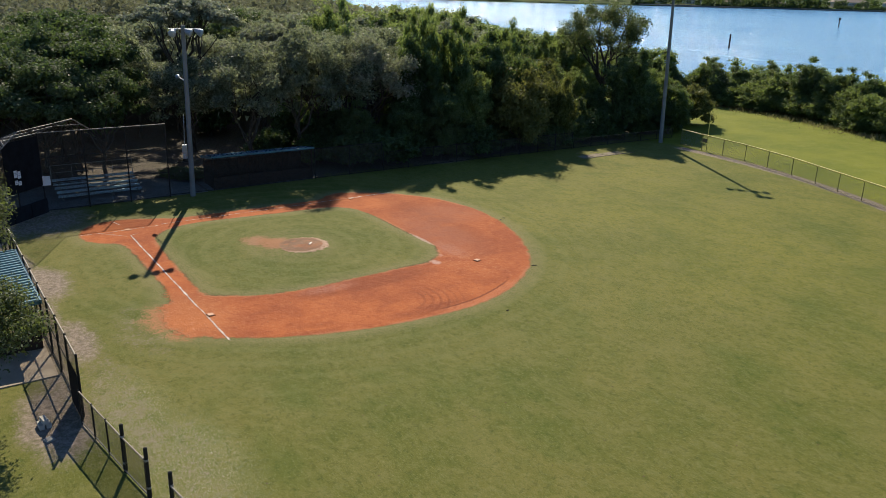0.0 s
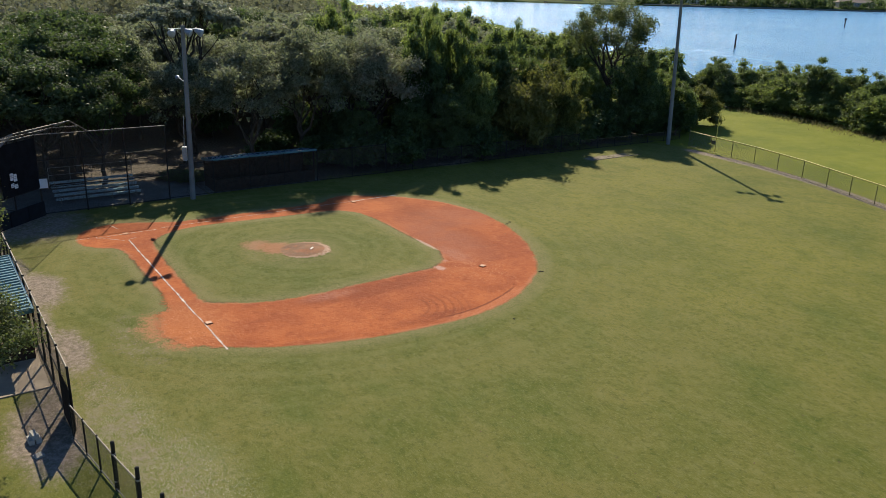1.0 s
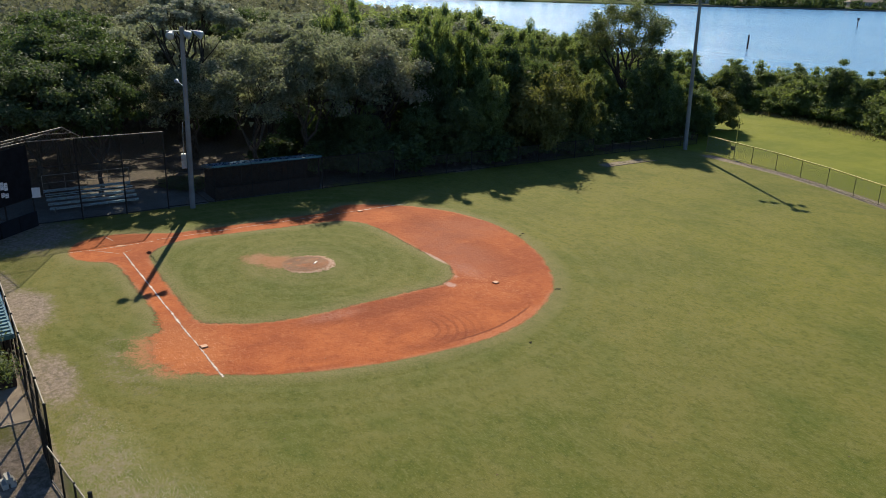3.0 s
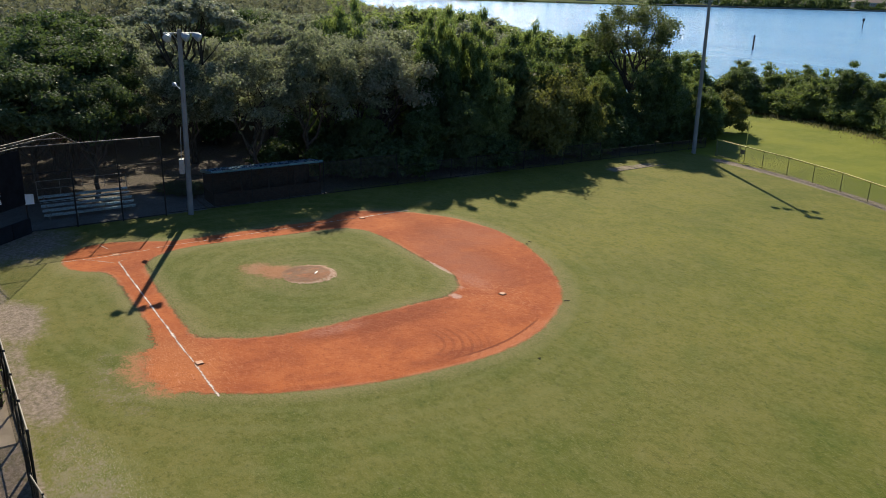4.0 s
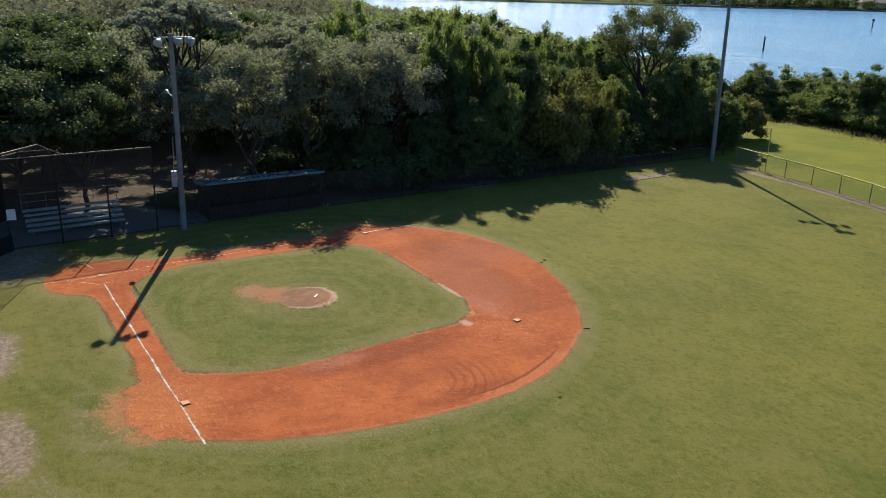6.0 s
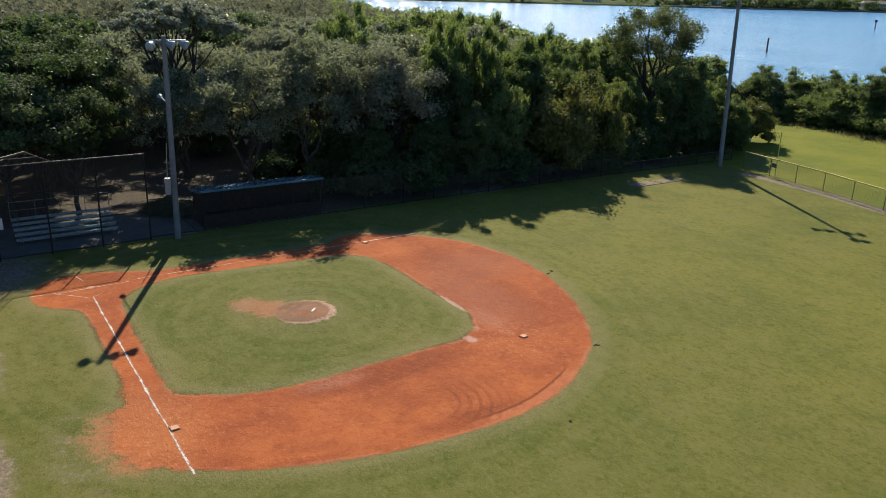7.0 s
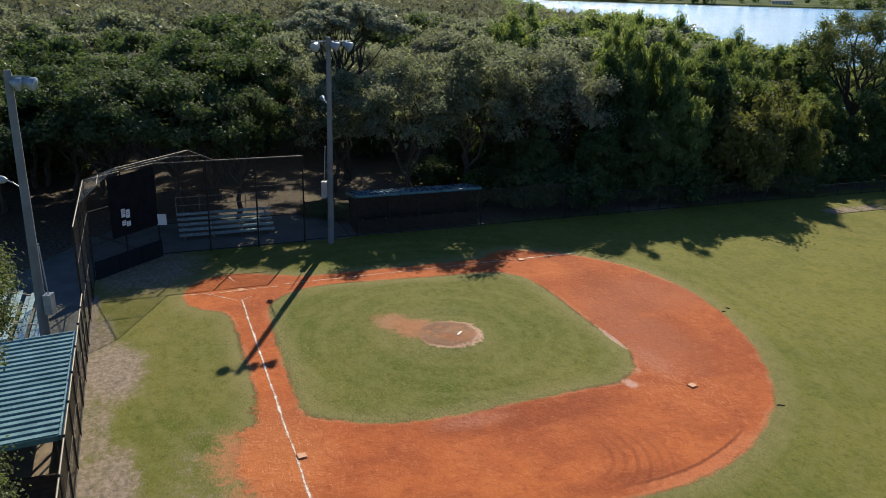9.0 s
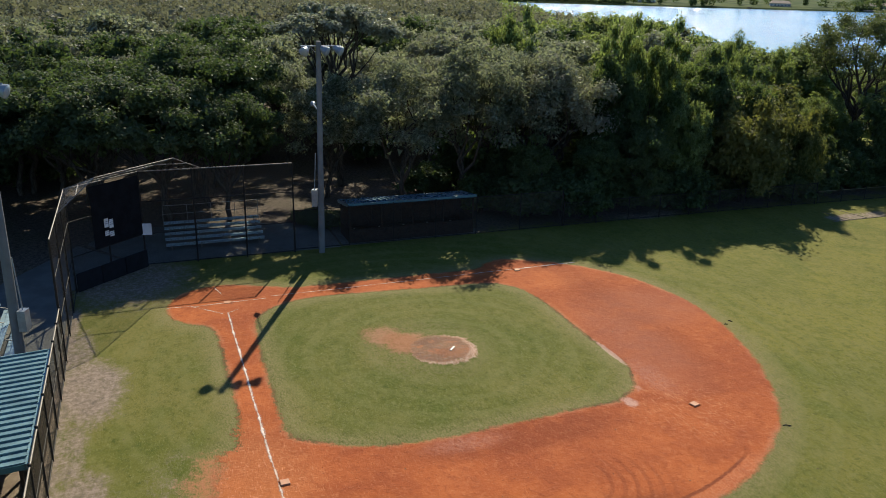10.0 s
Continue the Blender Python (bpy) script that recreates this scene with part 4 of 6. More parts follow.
for k, (du, dz) in enumerate(((-0.18, 0.0), (0.18, 0.12), (0.18, -0.5), (-0.18, -0.62))):
    sign(-5.45 + du * 0.7, -5.72 - du * 0.7, 3.45 + dz, 0.28, 0.52 if k < 2 else 0.3, 131, "small white notice on the black windscreen", ((0, 0.08, 0.2, 0.03), (0, -0.04, 0.2, 0.03)))

# top rail in dark steel: the third-base side's shade is put into its colour
RAILS_SHADE = ((2.75, 0.028, M_POST_DARK), (0.08, 0.03, M_POST_DARK))
RAILS_HIGH = ((2.75, 0.035, M_RAIL), (1.45, 0.03, M_POST_DARK), (0.08, 0.03, M_POST_DARK))
fence("fence", "dark high chain-link fence in front of the first-base dugout", [(5.4, -7.72), (9.2, -7.7), (18.6, -7.66), (25.6, -7.62)], 2.75, 2.4, M_LINK_NEAR, M_POST_DARK, RAILS_HIGH, 0.05)
LOW_RAILS = ((1.5, 0.03, M_RAIL), (0.1, 0.03, M_TUBE))
fence("fence", "low dark chain-link fence with pale rails beside bare soil", [(26.2, -7.78), (30.5, -7.15), (32.45, -6.82)], 1.5, 1.45, M_LINK_NEAR, M_POST_DARK, LOW_RAILS, 0.035, 0.03)
fence("fence", "low dark chain-link foul-line fence with pale top rail", [(34.4, -6.5), (46.0, -4.55), (61.0, -2.0)], 1.5, 1.95, M_LINK_NEAR, M_POST_DARK, LOW_RAILS, 0.035, 0.03)
for gx, gy in ((30.5, -7.1), (32.5, -6.77), (34.35, -6.46)):
    gate = thing("gate_post", "stout black steel gate post standing above the low fence", "gate post", "gate posts", (gx, gy, 0))
    part("post", Build().tube((0, 0, -0.2), (0, 0, 1.95), 0.07, 0.07, 10).lathe((0, 0, 1.95), [(0.075, 0), (0.07, 0.03), (0.02, 0.05)], n=10), M_POST_DARK, gate, smooth=True)
    for h in (0.35, 1.45):
        part("clamp", Build().lathe((0, 0, h), [(0.075, 0), (0.085, 0.02), (0.085, 0.06), (0.075, 0.08)], n=10), M_RAIL, gate, "pale rail clamp")
fence("fence", "dark high chain-link fence along the shaded third-base side", [(-7.72, 5.5), (-7.7, 9.2), (-7.66, 18.6), (-7.62, 25.6)], 2.75, 3.1, M_LINK_DARK, M_POST_DARK, RAILS_SHADE, 0.035)
fence("fence", "dark chain-link fence along the tree line", [(-7.62, 25.75), (-7.5, 40.0), (-7.3, 50.0)], 1.83, 2.6, M_LINK_DARK, M_POST_DARK, ((1.8, 0.026, M_POST_DARK), (0.1, 0.025, M_POST_DARK)), 0.04)
fence("fence", "low dark chain-link fence at the left-field corner", [(-7.25, 50.2), (-7.0, 58.0), (-6.7, 66.0)], 1.12, 2.6, M_LINK_DARK, M_POST_DARK, ((1.08, 0.026, M_POST_OLIVE), (0.1, 0.025, M_POST_DARK)), 0.035)
pen = thing("bullpen_edging", "weathered timber edging boards round a bare practice strip", "edging", at=(-2.5, 47.2, 0))
for i in range(3):
    part("board", Build().box((0, 1.3 + i * 2.6, 0.01), (0.04, 2.56, 0.06), 0.4 * (-1) ** i), M_TIMBER, pen)
for y in (1.6, 3.4):
    part("board", Build().box((-1.3, y, 0.005), (2.4, 0.04, 0.04), 12), M_TIMBER, pen)
ARC = [(61.6 * math.sin(radians(a)), 61.6 * math.cos(radians(a))) for a in range(3, 88, 7)]
ARC = [(x, y) for x, y in ((-3.2, 63.5), (0.3, 62.9), (6.6, 62.1), (13.2, 60.5), (16.5, 59.3))] + [p for p in ARC if p[0] > 19]
fence("outfield_fence", "low chain-link outfield fence with yellow top cap", ARC, 1.78, 3.2, M_LINK_GREY, M_POST_OLIVE, ((1.78, 0.062, M_YELLOW), (0.1, 0.02, M_POST_OLIVE)), 0.035)
pole_t = thing("foul_pole", "thin yellow foul pole at the outfield corner", "foul pole", at=(0.9, 62.95, 0))
part("pole", Build().tube((0, 0, -0.2), (0, 0, 4.5), 0.045, 0.045, 8), M_YELLOW, pole_t, smooth=True)
part("plate", Build().box((-0.28, 0, 1.15), (0.5, 0.03, 0.42), 10), M_POST_OLIVE, pole_t)

screen = thing("fence_screen", "black fabric screen tied over the last fence bay", "screen", at=(25.1, -7.74, 0))
part("fabric", Build().box((0, 0, 1.08), (2.1, 0.02, 2.1), 1), M_SCREEN, screen)
for k in range(4):
    part("tie", Build().tube((-1.0 + k * 0.66, -0.03, 2.1), (-1.0 + k * 0.66, 0.05, 2.1), 0.015), M_POST_DARK, screen)


# ---- flood light poles ----
def flood_head(parent, at, aim):
    """A round floodlight: ballast box, bowl and lens."""
    aim = Vector(aim).normalized()
    h = part("flood_head", Build().lathe(at, [(0.08, -0.36), (0.12, -0.34), (0.15, -0.18), (0.25, 0.02), (0.30, 0.18), (0.31, 0.24)], aim, 14), M_LAMP, parent, smooth=True)
    part("lens", Build().lathe(Vector(at) + aim * 0.245, [(0.29, 0.0), (0.28, 0.02), (0.17, 0.05), (0.02, 0.06)], aim, 14), M_GLASS, h, smooth=True)
    part("bracket", Build().tube(Vector(at) - aim * 0.15, Vector(at) + Vector((0, 0, 0.2)) - aim * 0.1, 0.035), M_LAMP, h)
    return h


def light_pole(label, x, y, height, arm, offsets, aim, lean=(0, 0), r=(0.22, 0.13), street=None, cabinet=None):
    t = thing("light_pole", label, "light pole", "sports field light poles", (x, y, 0))
    top = Vector((lean[0], lean[1], height))
    part("pole", Build().lathe((0, 0, -0.3), [(r[0] + (r[1] - r[0]) * i / 6, (top.length + 0.3) * i / 6) for i in range(7)], top, 16), M_POLE, t, smooth=True)
    arm = Vector(arm).normalized()
    z = height - 0.28
    ends = [min(offsets) - 0.25, max(offsets) + 0.25]
    c = Vector((lean[0], lean[1], z))
    part("crossarm", Build().tube(c + arm * ends[0], c + arm * ends[1], 0.045), M_LAMP, t, smooth=True)
    part("brace", Build().tube(c + arm * ends[0] * 0.5, c + Vector((0, 0, -0.6)), 0.02), M_LAMP, t)
    a = Vector(aim)
    for k in offsets:
        flood_head(t, c + arm * k + Vector((a.x, a.y, 0)).normalized() * 0.15 + Vector((0, 0, -0.24)), a + arm * (0.9 if k > 0 else -0.9))
    if street:
        d, h = Vector(street[0]).normalized(), street[1]
        p = Vector((lean[0] * h / height, lean[1] * h / height, h))
        s = part("lamp_arm", Build().rod([p, p + d * 0.5 + Vector((0, 0, 0.30)), p + d * street[2] + Vector((0, 0, 0.42))], 0.035), M_LAMP, t, smooth=True)
        part("street_lamp_head", Build().lathe(p + d * (street[2] + 0.1) + Vector((0, 0, 0.40)), [(0.06, -0.25), (0.16, -0.1), (0.18, 0.1), (0.1, 0.3)], d, 10), M_LAMP, s, smooth=True)
    if cabinet:
        d = Vector(cabinet[0]).normalized()
        p = d * (r[0] + 0.16) + Vector((0, 0, cabinet[1]))
        q = part("cabinet", Build().box(p, (0.34, 0.46, cabinet[2]), math.degrees(math.atan2(d.y, d.x))), M_LAMP, t, "pale grey electrical cabinet")
        part("conduit", Build().tube(p + Vector((0, 0, cabinet[2] / 2)), p + Vector((0, 0, cabinet[2] / 2 + 2.4)) - d * 0.12, 0.03), M_LAMP, q)
    return t


light_pole("tall grey concrete light pole with four floodlights beside the third-base dugout", -6.85, 7.1, 13.75, (0, 1, 0), (-0.85, 0.3, 1.15), (0.8, 0.15, -0.55), (1.0, -0.1), (0.215, 0.15), ((-1.0, 0.06, 0), 9.15, 2.6), ((-0.4, -1, 0), 3.75, 1.1))
corner_pole = light_pole("tall grey concrete light pole at the left-field corner", -5.2, 62.3, 17.4, (0.79, 0.6, 0), (-1.7, -0.8, 0.4, 1.3), (0.2, -0.8, -0.5), (0.2, -0.8), (0.24, 0.15))
part("pole_top", Build().tube((0.2, -0.8, 17.3), (0.21, -0.84, 18.7), 0.15, 0.14, 12), M_POLE, corner_pole, smooth=True)
for k in (-0.3, 0.45):
    flood_head(corner_pole, (0.3 + k * 0.79, -0.75 + k * 0.6, 18.5), (0.2, -0.8, -0.5))
light_pole("tall grey concrete light pole behind the first-base dugout", 6.7, -9.35, 13.3, (0.25, 1, 0), (0.12, 0.66), (0.3, 0.8, -0.5), (-0.35, 0.0), (0.24, 0.155), ((-0.5, -0.9, 0), 8.2, 0.9), ((0.3, 0.9, 0), 2.95, 0.95))


# ---- bleachers ----
def bleacher(label, x, y, turn, length, rows=5):
    t = thing("bleacher", label, "bleacher", "spectator bleachers", (x, y, 0.02))
    t.rotation_euler.z = radians(turn)
    for i in range(rows):
        d, z = i * 0.62, 0.43 + i * 0.2
        b = Build()
        for k in (-0.06, 0.06):
            b.box((0, -d + k, z), (length, 0.115, 0.045))
        part("seat_plank", b, M_ALU, t)
        if i:
            part("foot_plank", Build().box((0, -d + 0.34, z - 0.36), (length, 0.25, 0.04)), M_ALU, t)
        part("riser", Build().box((0, -d - 0.10, z - 0.12), (length, 0.025, 0.14)), M_ALU, t)
    deep = (rows - 1) * 0.62
    for k in range(4):
        px = -length / 2 + 0.35 + k * (length - 0.7) / 3
        b = Build().rod([(px, 0.1, 0.03), (px, 0.05, 0.40), (px, -deep, 0.40 + (rows - 1) * 0.2), (px, -deep - 0.1, 0.03), (px, 0.1, 0.03)], 0.028, 6)
        part("frame", b, M_RAIL, t)
    b = Build().rod([(-length / 2, -deep - 0.2, 0.9), (-length / 2, -deep - 0.2, 2.35), (length / 2, -deep - 0.2, 2.35), (length / 2, -deep - 0.2, 0.9)], 0.024, 6)
    for k in range(1, 4):
        b.tube((-length / 2 + k * length / 4, -deep - 0.2, 0.9), (-length / 2 + k * length / 4, -deep - 0.2, 2.35), 0.02, n=6)
    b.tube((-length / 2, -deep - 0.2, 1.75), (length / 2, -deep - 0.2, 1.75), 0.02, n=6)
    part("back_rail", b, M_RAIL, t)
    return t


bleacher("five-row aluminium bleacher on a concrete pad behind the backstop", -10.0, 0.6, -90, 6.4)
bleacher("five-row aluminium bleacher in dappled shade beside a light pole", 2.2, -10.0, 0, 6.4)


# ---- dugouts ----
def dugout(label, x, y, turn, length, deep, z_front, z_back, paint, trim, group="dugouts"):
    """Open shelter: ribbed metal roof on posts, low boarded walls, a back wall."""
    t = thing("dugout", label, "dugout", group, (x, y, 0))
    t.rotation_euler.z = radians(turn)
    roof = part("roof", Build(), paint, t, "ribbed metal roof")
    slope = math.atan2(z_back - z_front, deep + 0.3)
    lean = Matrix.Rotation(-slope, 3, "X")
    c = Vector((0, -deep / 2, (z_front + z_back) / 2))
    b = Build().box(c, (length, deep + 0.3, 0.03), lean=lean)
    me = b.mesh("roof")
    me.materials.append(paint)
    roof.data = me
    n = int(length / 0.4)
    rib = Build().box((0, 0, 0), (0.055, deep + 0.29, 0.07), lean=lean).mesh("rib")
    for i in range(n + 1):
        part("rib", rib, paint, roof).location = c + Vector((-length / 2 + 0.04 + i * (length - 0.08) / n, 0, 0.045))
    part("fascia", Build().box((0, 0.16, z_front - 0.05), (length + 0.1, 0.10, 0.2)), trim, t, "painted gutter edge")
    part("fascia", Build().box((0, -deep - 0.16, z_back - 0.05), (length + 0.1, 0.05, 0.18)), M_TEAL_DARK, t)
    for s in (-1, 1):
        part("end_trim", Build().box((s * (length / 2 + 0.03), -deep / 2, (z_front + z_back) / 2 - 0.06), (0.04, deep + 0.3, 0.2), lean=lean), M_TEAL_DARK, t)
    for i in range(5):
        px = -length / 2 + 0.15 + i * (length - 0.3) / 4
        for py, z in ((-0.05, z_front), (-deep + 0.05, z_back)):
            part("post", Build().box((px, py, z / 2 - 0.05), (0.1, 0.1, z - 0.1)), M_WOOD, t)
    for name, place, along, turned, high in (("back_wall", (0, -deep), length - 0.3, False, 8), ("front_wall", (0, -0.02), length - 0.4, False, 4), ("side_wall", (length / 2 - 0.15, -deep / 2), deep - 0.2, True, 4), ("side_wall", (0.15 - length / 2, -deep / 2), deep - 0.2, True, 4)):
        tall = high * 0.25 - 0.02
        wall = part(name, Build().box((*place, 0.03 + tall / 2), (0.05, along, tall) if turned else (along, 0.05, tall)), M_WOOD, t, "dark boarded wall")
        board = Build().box((0, 0, 0), (0.09, along, 0.235) if turned else (along, 0.09, 0.235)).mesh("board")
        for i in range(high):
            part("board", board, M_WOOD, wall).location = (place[0], place[1], 0.16 + i * 0.25)
    return t


def bench(x, y, turn, length):
    t = thing("bench", "long dark wooden players' bench inside a dugout", "bench", "dugout benches", (x, y, 0.06))
    t.rotation_euler.z = radians(turn)
    part("seat", Build().box((0, 0, 0.44), (length, 0.28, 0.045)), M_WOOD, t)
    for i in range(5):
        part("leg", Build().box((-length / 2 + 0.3 + i * (length - 0.6) / 4, 0, 0.21), (0.06, 0.24, 0.42)), M_RAIL, t)
    return t


dugout("open dugout with ribbed teal metal roof toned for shade and brown boards under trees", -8.0, 13.9, -90, 9.4, 2.6, 2.85, 2.42, M_TEAL_SHADE, M_TEAL_DARK)
dugout("open dugout with ribbed teal metal roof behind the high fence", 13.8, -7.98, 0, 8.6, 3.6, 2.55, 2.35, M_TEAL, M_TEAL)
bench(-10.2, 13.9, 90, 8.0)
bench(13.9, -11.0, 0, 7.5)


# ---- paving ----
def paving(name, pts, mat, label, z=0.05):
    single(name, slab(dense_loop(pts, 1.0), z, 0.12), mat, label, "pavement", "structure")


paving("pavement", [(9.0, -11.9), (9.0, -7.85), (21.3, -7.85), (21.3, -11.9)], M_SLAB, "sandy concrete slab under the first-base dugout")
paving("pavement_back", [(-12.8, -7.5), (-8.0, -4.5), (-7.6, -4.1), (-7.6, 8.6), (-13.6, 8.6), (-15.0, 2.0), (-16.0, -6.0)], M_CONC, "grey concrete pad behind the backstop")
paving("pavement_side", [(-8.0, -4.7), (-4.1, -8.0), (8.8, -8.0), (8.8, -14.5), (-2.0, -14.5), (-12.6, -8.1)], M_CONC, "grey concrete walkway behind first-base side", 0.054)
paving("pavement_dugout", [(-12.0, 8.8), (-7.75, 8.8), (-7.75, 19.0), (-12.0, 19.0)], M_CONC, "grey concrete slab under the third-base dugout", 0.046)

blocks = thing("block_stack", "small stack of pale grey concrete blocks on bare soil", "concrete blocks", at=(25.6, -8.98, 0))
for bx, by, bz, r in ((0, 0.0, 0.1, 98), (0.02, -0.24, 0.1, 95), (0.03, -0.1, 0.3, 100)):
    part("block", Build().box((bx, by, bz), (0.2, 0.5, 0.19), r), M_BLOCK, blocks)
single("paver", Build().box((26.8, -9.1, 0.04), (0.32, 0.32, 0.08), 20), M_BLOCK, "single pale concrete paver lying on soil", "paver")


# ---- trees ----
def leaf_quads(rng, centres, spread, per, size, lift=0.5, flat=1.0, long=1.7, heart=None, corners=4):
    """Small folded leaf sprigs scattered round clump centres; they face outwards from heart and up."""
    n = len(centres)
    c = np.repeat(centres, per, 0)
    sp = np.repeat(np.broadcast_to(spread, (n,)), per)[:, None]
    off = rng.normal(size=(n * per, 3)) * sp
    off[:, 2] *= flat
    p = c + off
    nor = 0.8 * rng.normal(size=p.shape) + np.array([0, 0, lift]) + 0.6 * off / (np.linalg.norm(off, axis=1, keepdims=True) + 1e-6)
    if heart is not None:
        away = p - heart
        nor += 0.7 * away / (np.linalg.norm(away, axis=1, keepdims=True) + 1e-6)
    nor /= np.linalg.norm(nor, axis=1, keepdims=True)
    a = np.cross(nor, rng.normal(size=p.shape))
    a /= np.linalg.norm(a, axis=1, keepdims=True)
    b = np.cross(nor, a)
    s = size * rng.uniform(0.6, 1.4, (len(p), 1))
    a, b, fold = a * s * long * 0.5, b * s * 0.5, nor * s * 0.16
    if corners == 3:
        return np.stack([p - a, p + b * 1.1 + a * 0.4, p + a * 0.6 - b * 1.1 - fold], 1)
    return np.stack([p - a, p + b * 1.0 + fold - a * 0.15, p + a - fold * 0.6, p - b + fold * 0.5 + a * 0.1], 1)


def limb(b, rng, a, z, r0, r1, bend, n=4, sides=6):
    """A crooked tapering branch from a to z."""
    pts = [Vector(a).lerp(Vector(z), i / n) for i in range(n + 1)]
    for i in range(1, n):
        pts[i] += Vector(rng.normal(size=3) * bend)
    for i in range(n):
        b.tube(pts[i], pts[i + 1], r0 + (r1 - r0) * i / n, r0 + (r1 - r0) * (i + 1) / n, sides, False)
    return pts


def tree(label, seed, height, radius, low, boughs, sprays, per, size, leaf, bough=1.1, spray=0.32, trunk=0.24, limbs=7, lift=0.55, fill=0.55, lumps=0.35, category="tree", group="trees of the wood", name="tree", flat=0.75, corners=4, crest=-0.45, skirt=0.0, layer=0.6, spires=0.0, inside=34, heart_leaves=800):
    """A tapered trunk with limbs; the crown is boughs of leafy sprays with gaps between. crest: how far down the crown's sides the boughs reach."""
    rng = np.random.default_rng(seed)
    t = thing(name, label, category, group)
    b = Build()
    fork = max(0.5, low * 0.75 + 0.4)
    stem = limb(b, rng, (0, 0, -0.3), (rng.normal() * 0.35, rng.normal() * 0.35, fork), trunk, trunk * 0.72, 0.10, 4, 9)
    mid, half = (height + low) / 2, (height - low) / 2
    d = rng.normal(size=(boughs * 6, 3))
    d /= np.linalg.norm(d, axis=1, keepdims=True)
    d = d[d[:, 2] > crest][:boughs]
    k = len(d)
    lump = np.array([1 + lumps * noise.noise(Vector(v * 1.7) + Vector((seed * 3.7, 0, 0))) for v in d])[:, None]
    flare = np.where(d[:, 2:] < 0, 1 / np.sqrt(np.maximum(0.2, 1 - skirt * d[:, 2:] ** 2)), 1.0)
    d[:, :2] *= flare
    rad = (fill + (1 - fill) * rng.random((k, 1)) ** 0.6) * lump
    inner = np.array([radius - bough * 0.6, radius - bough * 0.6, half - bough * 0.45])
    centres = d * rad * inner + np.array([0, 0, mid])
    centres[:, 2] += (rng.random(k) < spires) * rng.uniform(0.2, 1.4, k)
    centres[:, 2] = np.maximum(centres[:, 2], 0.35)
    for i in range(limbs):
        ang = 2 * math.pi * (i + rng.random() * 0.6) / limbs
        up = rng.uniform(0.1, 0.85)
        end = Vector((radius * 0.72 * math.cos(ang) * (1 - up * 0.5), radius * 0.72 * math.sin(ang) * (1 - up * 0.5), low + (height - low) * (0.35 + 0.55 * up)))
        pts = limb(b, rng, stem[-1] - Vector((0, 0, rng.random() * fork * 0.25)), end, trunk * 0.55, trunk * 0.14, 0.28, 5, 6)
        for j in range(3):
            near = centres[np.argsort(((centres - np.array(pts[2 + j])) ** 2).sum(1))[int(rng.integers(0, min(5, k)))]]
            limb(b, rng, pts[2 + j], near, trunk * 0.2, trunk * 0.05, 0.15, 3, 5)
    part("trunk", b, M_BARK, t, smooth=True)
    q = rng.normal(size=(k * sprays, 3))
    q /= np.linalg.norm(q, axis=1, keepdims=True)
    q[:, 2] = np.where(q[:, 2] < -0.3, -q[:, 2], q[:, 2])
    size_of = np.repeat(rng.uniform(0.65, 1.3, (k, 1)), sprays, 0)
    sub = np.repeat(centres, sprays, 0) + q * rng.uniform(0.55, 1.0, (len(q), 1)) * np.array([bough, bough, bough * layer]) * size_of
    sub[:, 2] = np.maximum(sub[:, 2], 0.12)
    leaves = leaf_quads(rng, sub, spray, per, size, lift, flat, heart=np.repeat(np.repeat(centres, sprays, 0), per, 0) - np.array([0, 0, 0.5]), corners=corners)
    # thick shaded foliage inside each bough, which stops the light
    shade = leaf_quads(rng, centres - np.array([0, 0, bough * 0.12]), bough * 0.34, int(inside * 1.6), size * 1.9, 0.2, layer, corners=corners)
    core = rng.normal(size=(heart_leaves, 3))
    core *= rng.uniform(0.35, 0.62, (heart_leaves, 1)) / np.linalg.norm(core, axis=1, keepdims=True)
    core = core * np.array([radius, radius, half]) + np.array([0, 0, mid - 0.1 * half])
    core = leaf_quads(rng, core[core[:, 2] > max(0.3, low)], 0.1, 1, size * 2.4, 0.1, corners=corners)
    crown = quads("crown", np.concatenate([leaves, shade, core]))
    part("crown", crown, leaf, t)
    return t


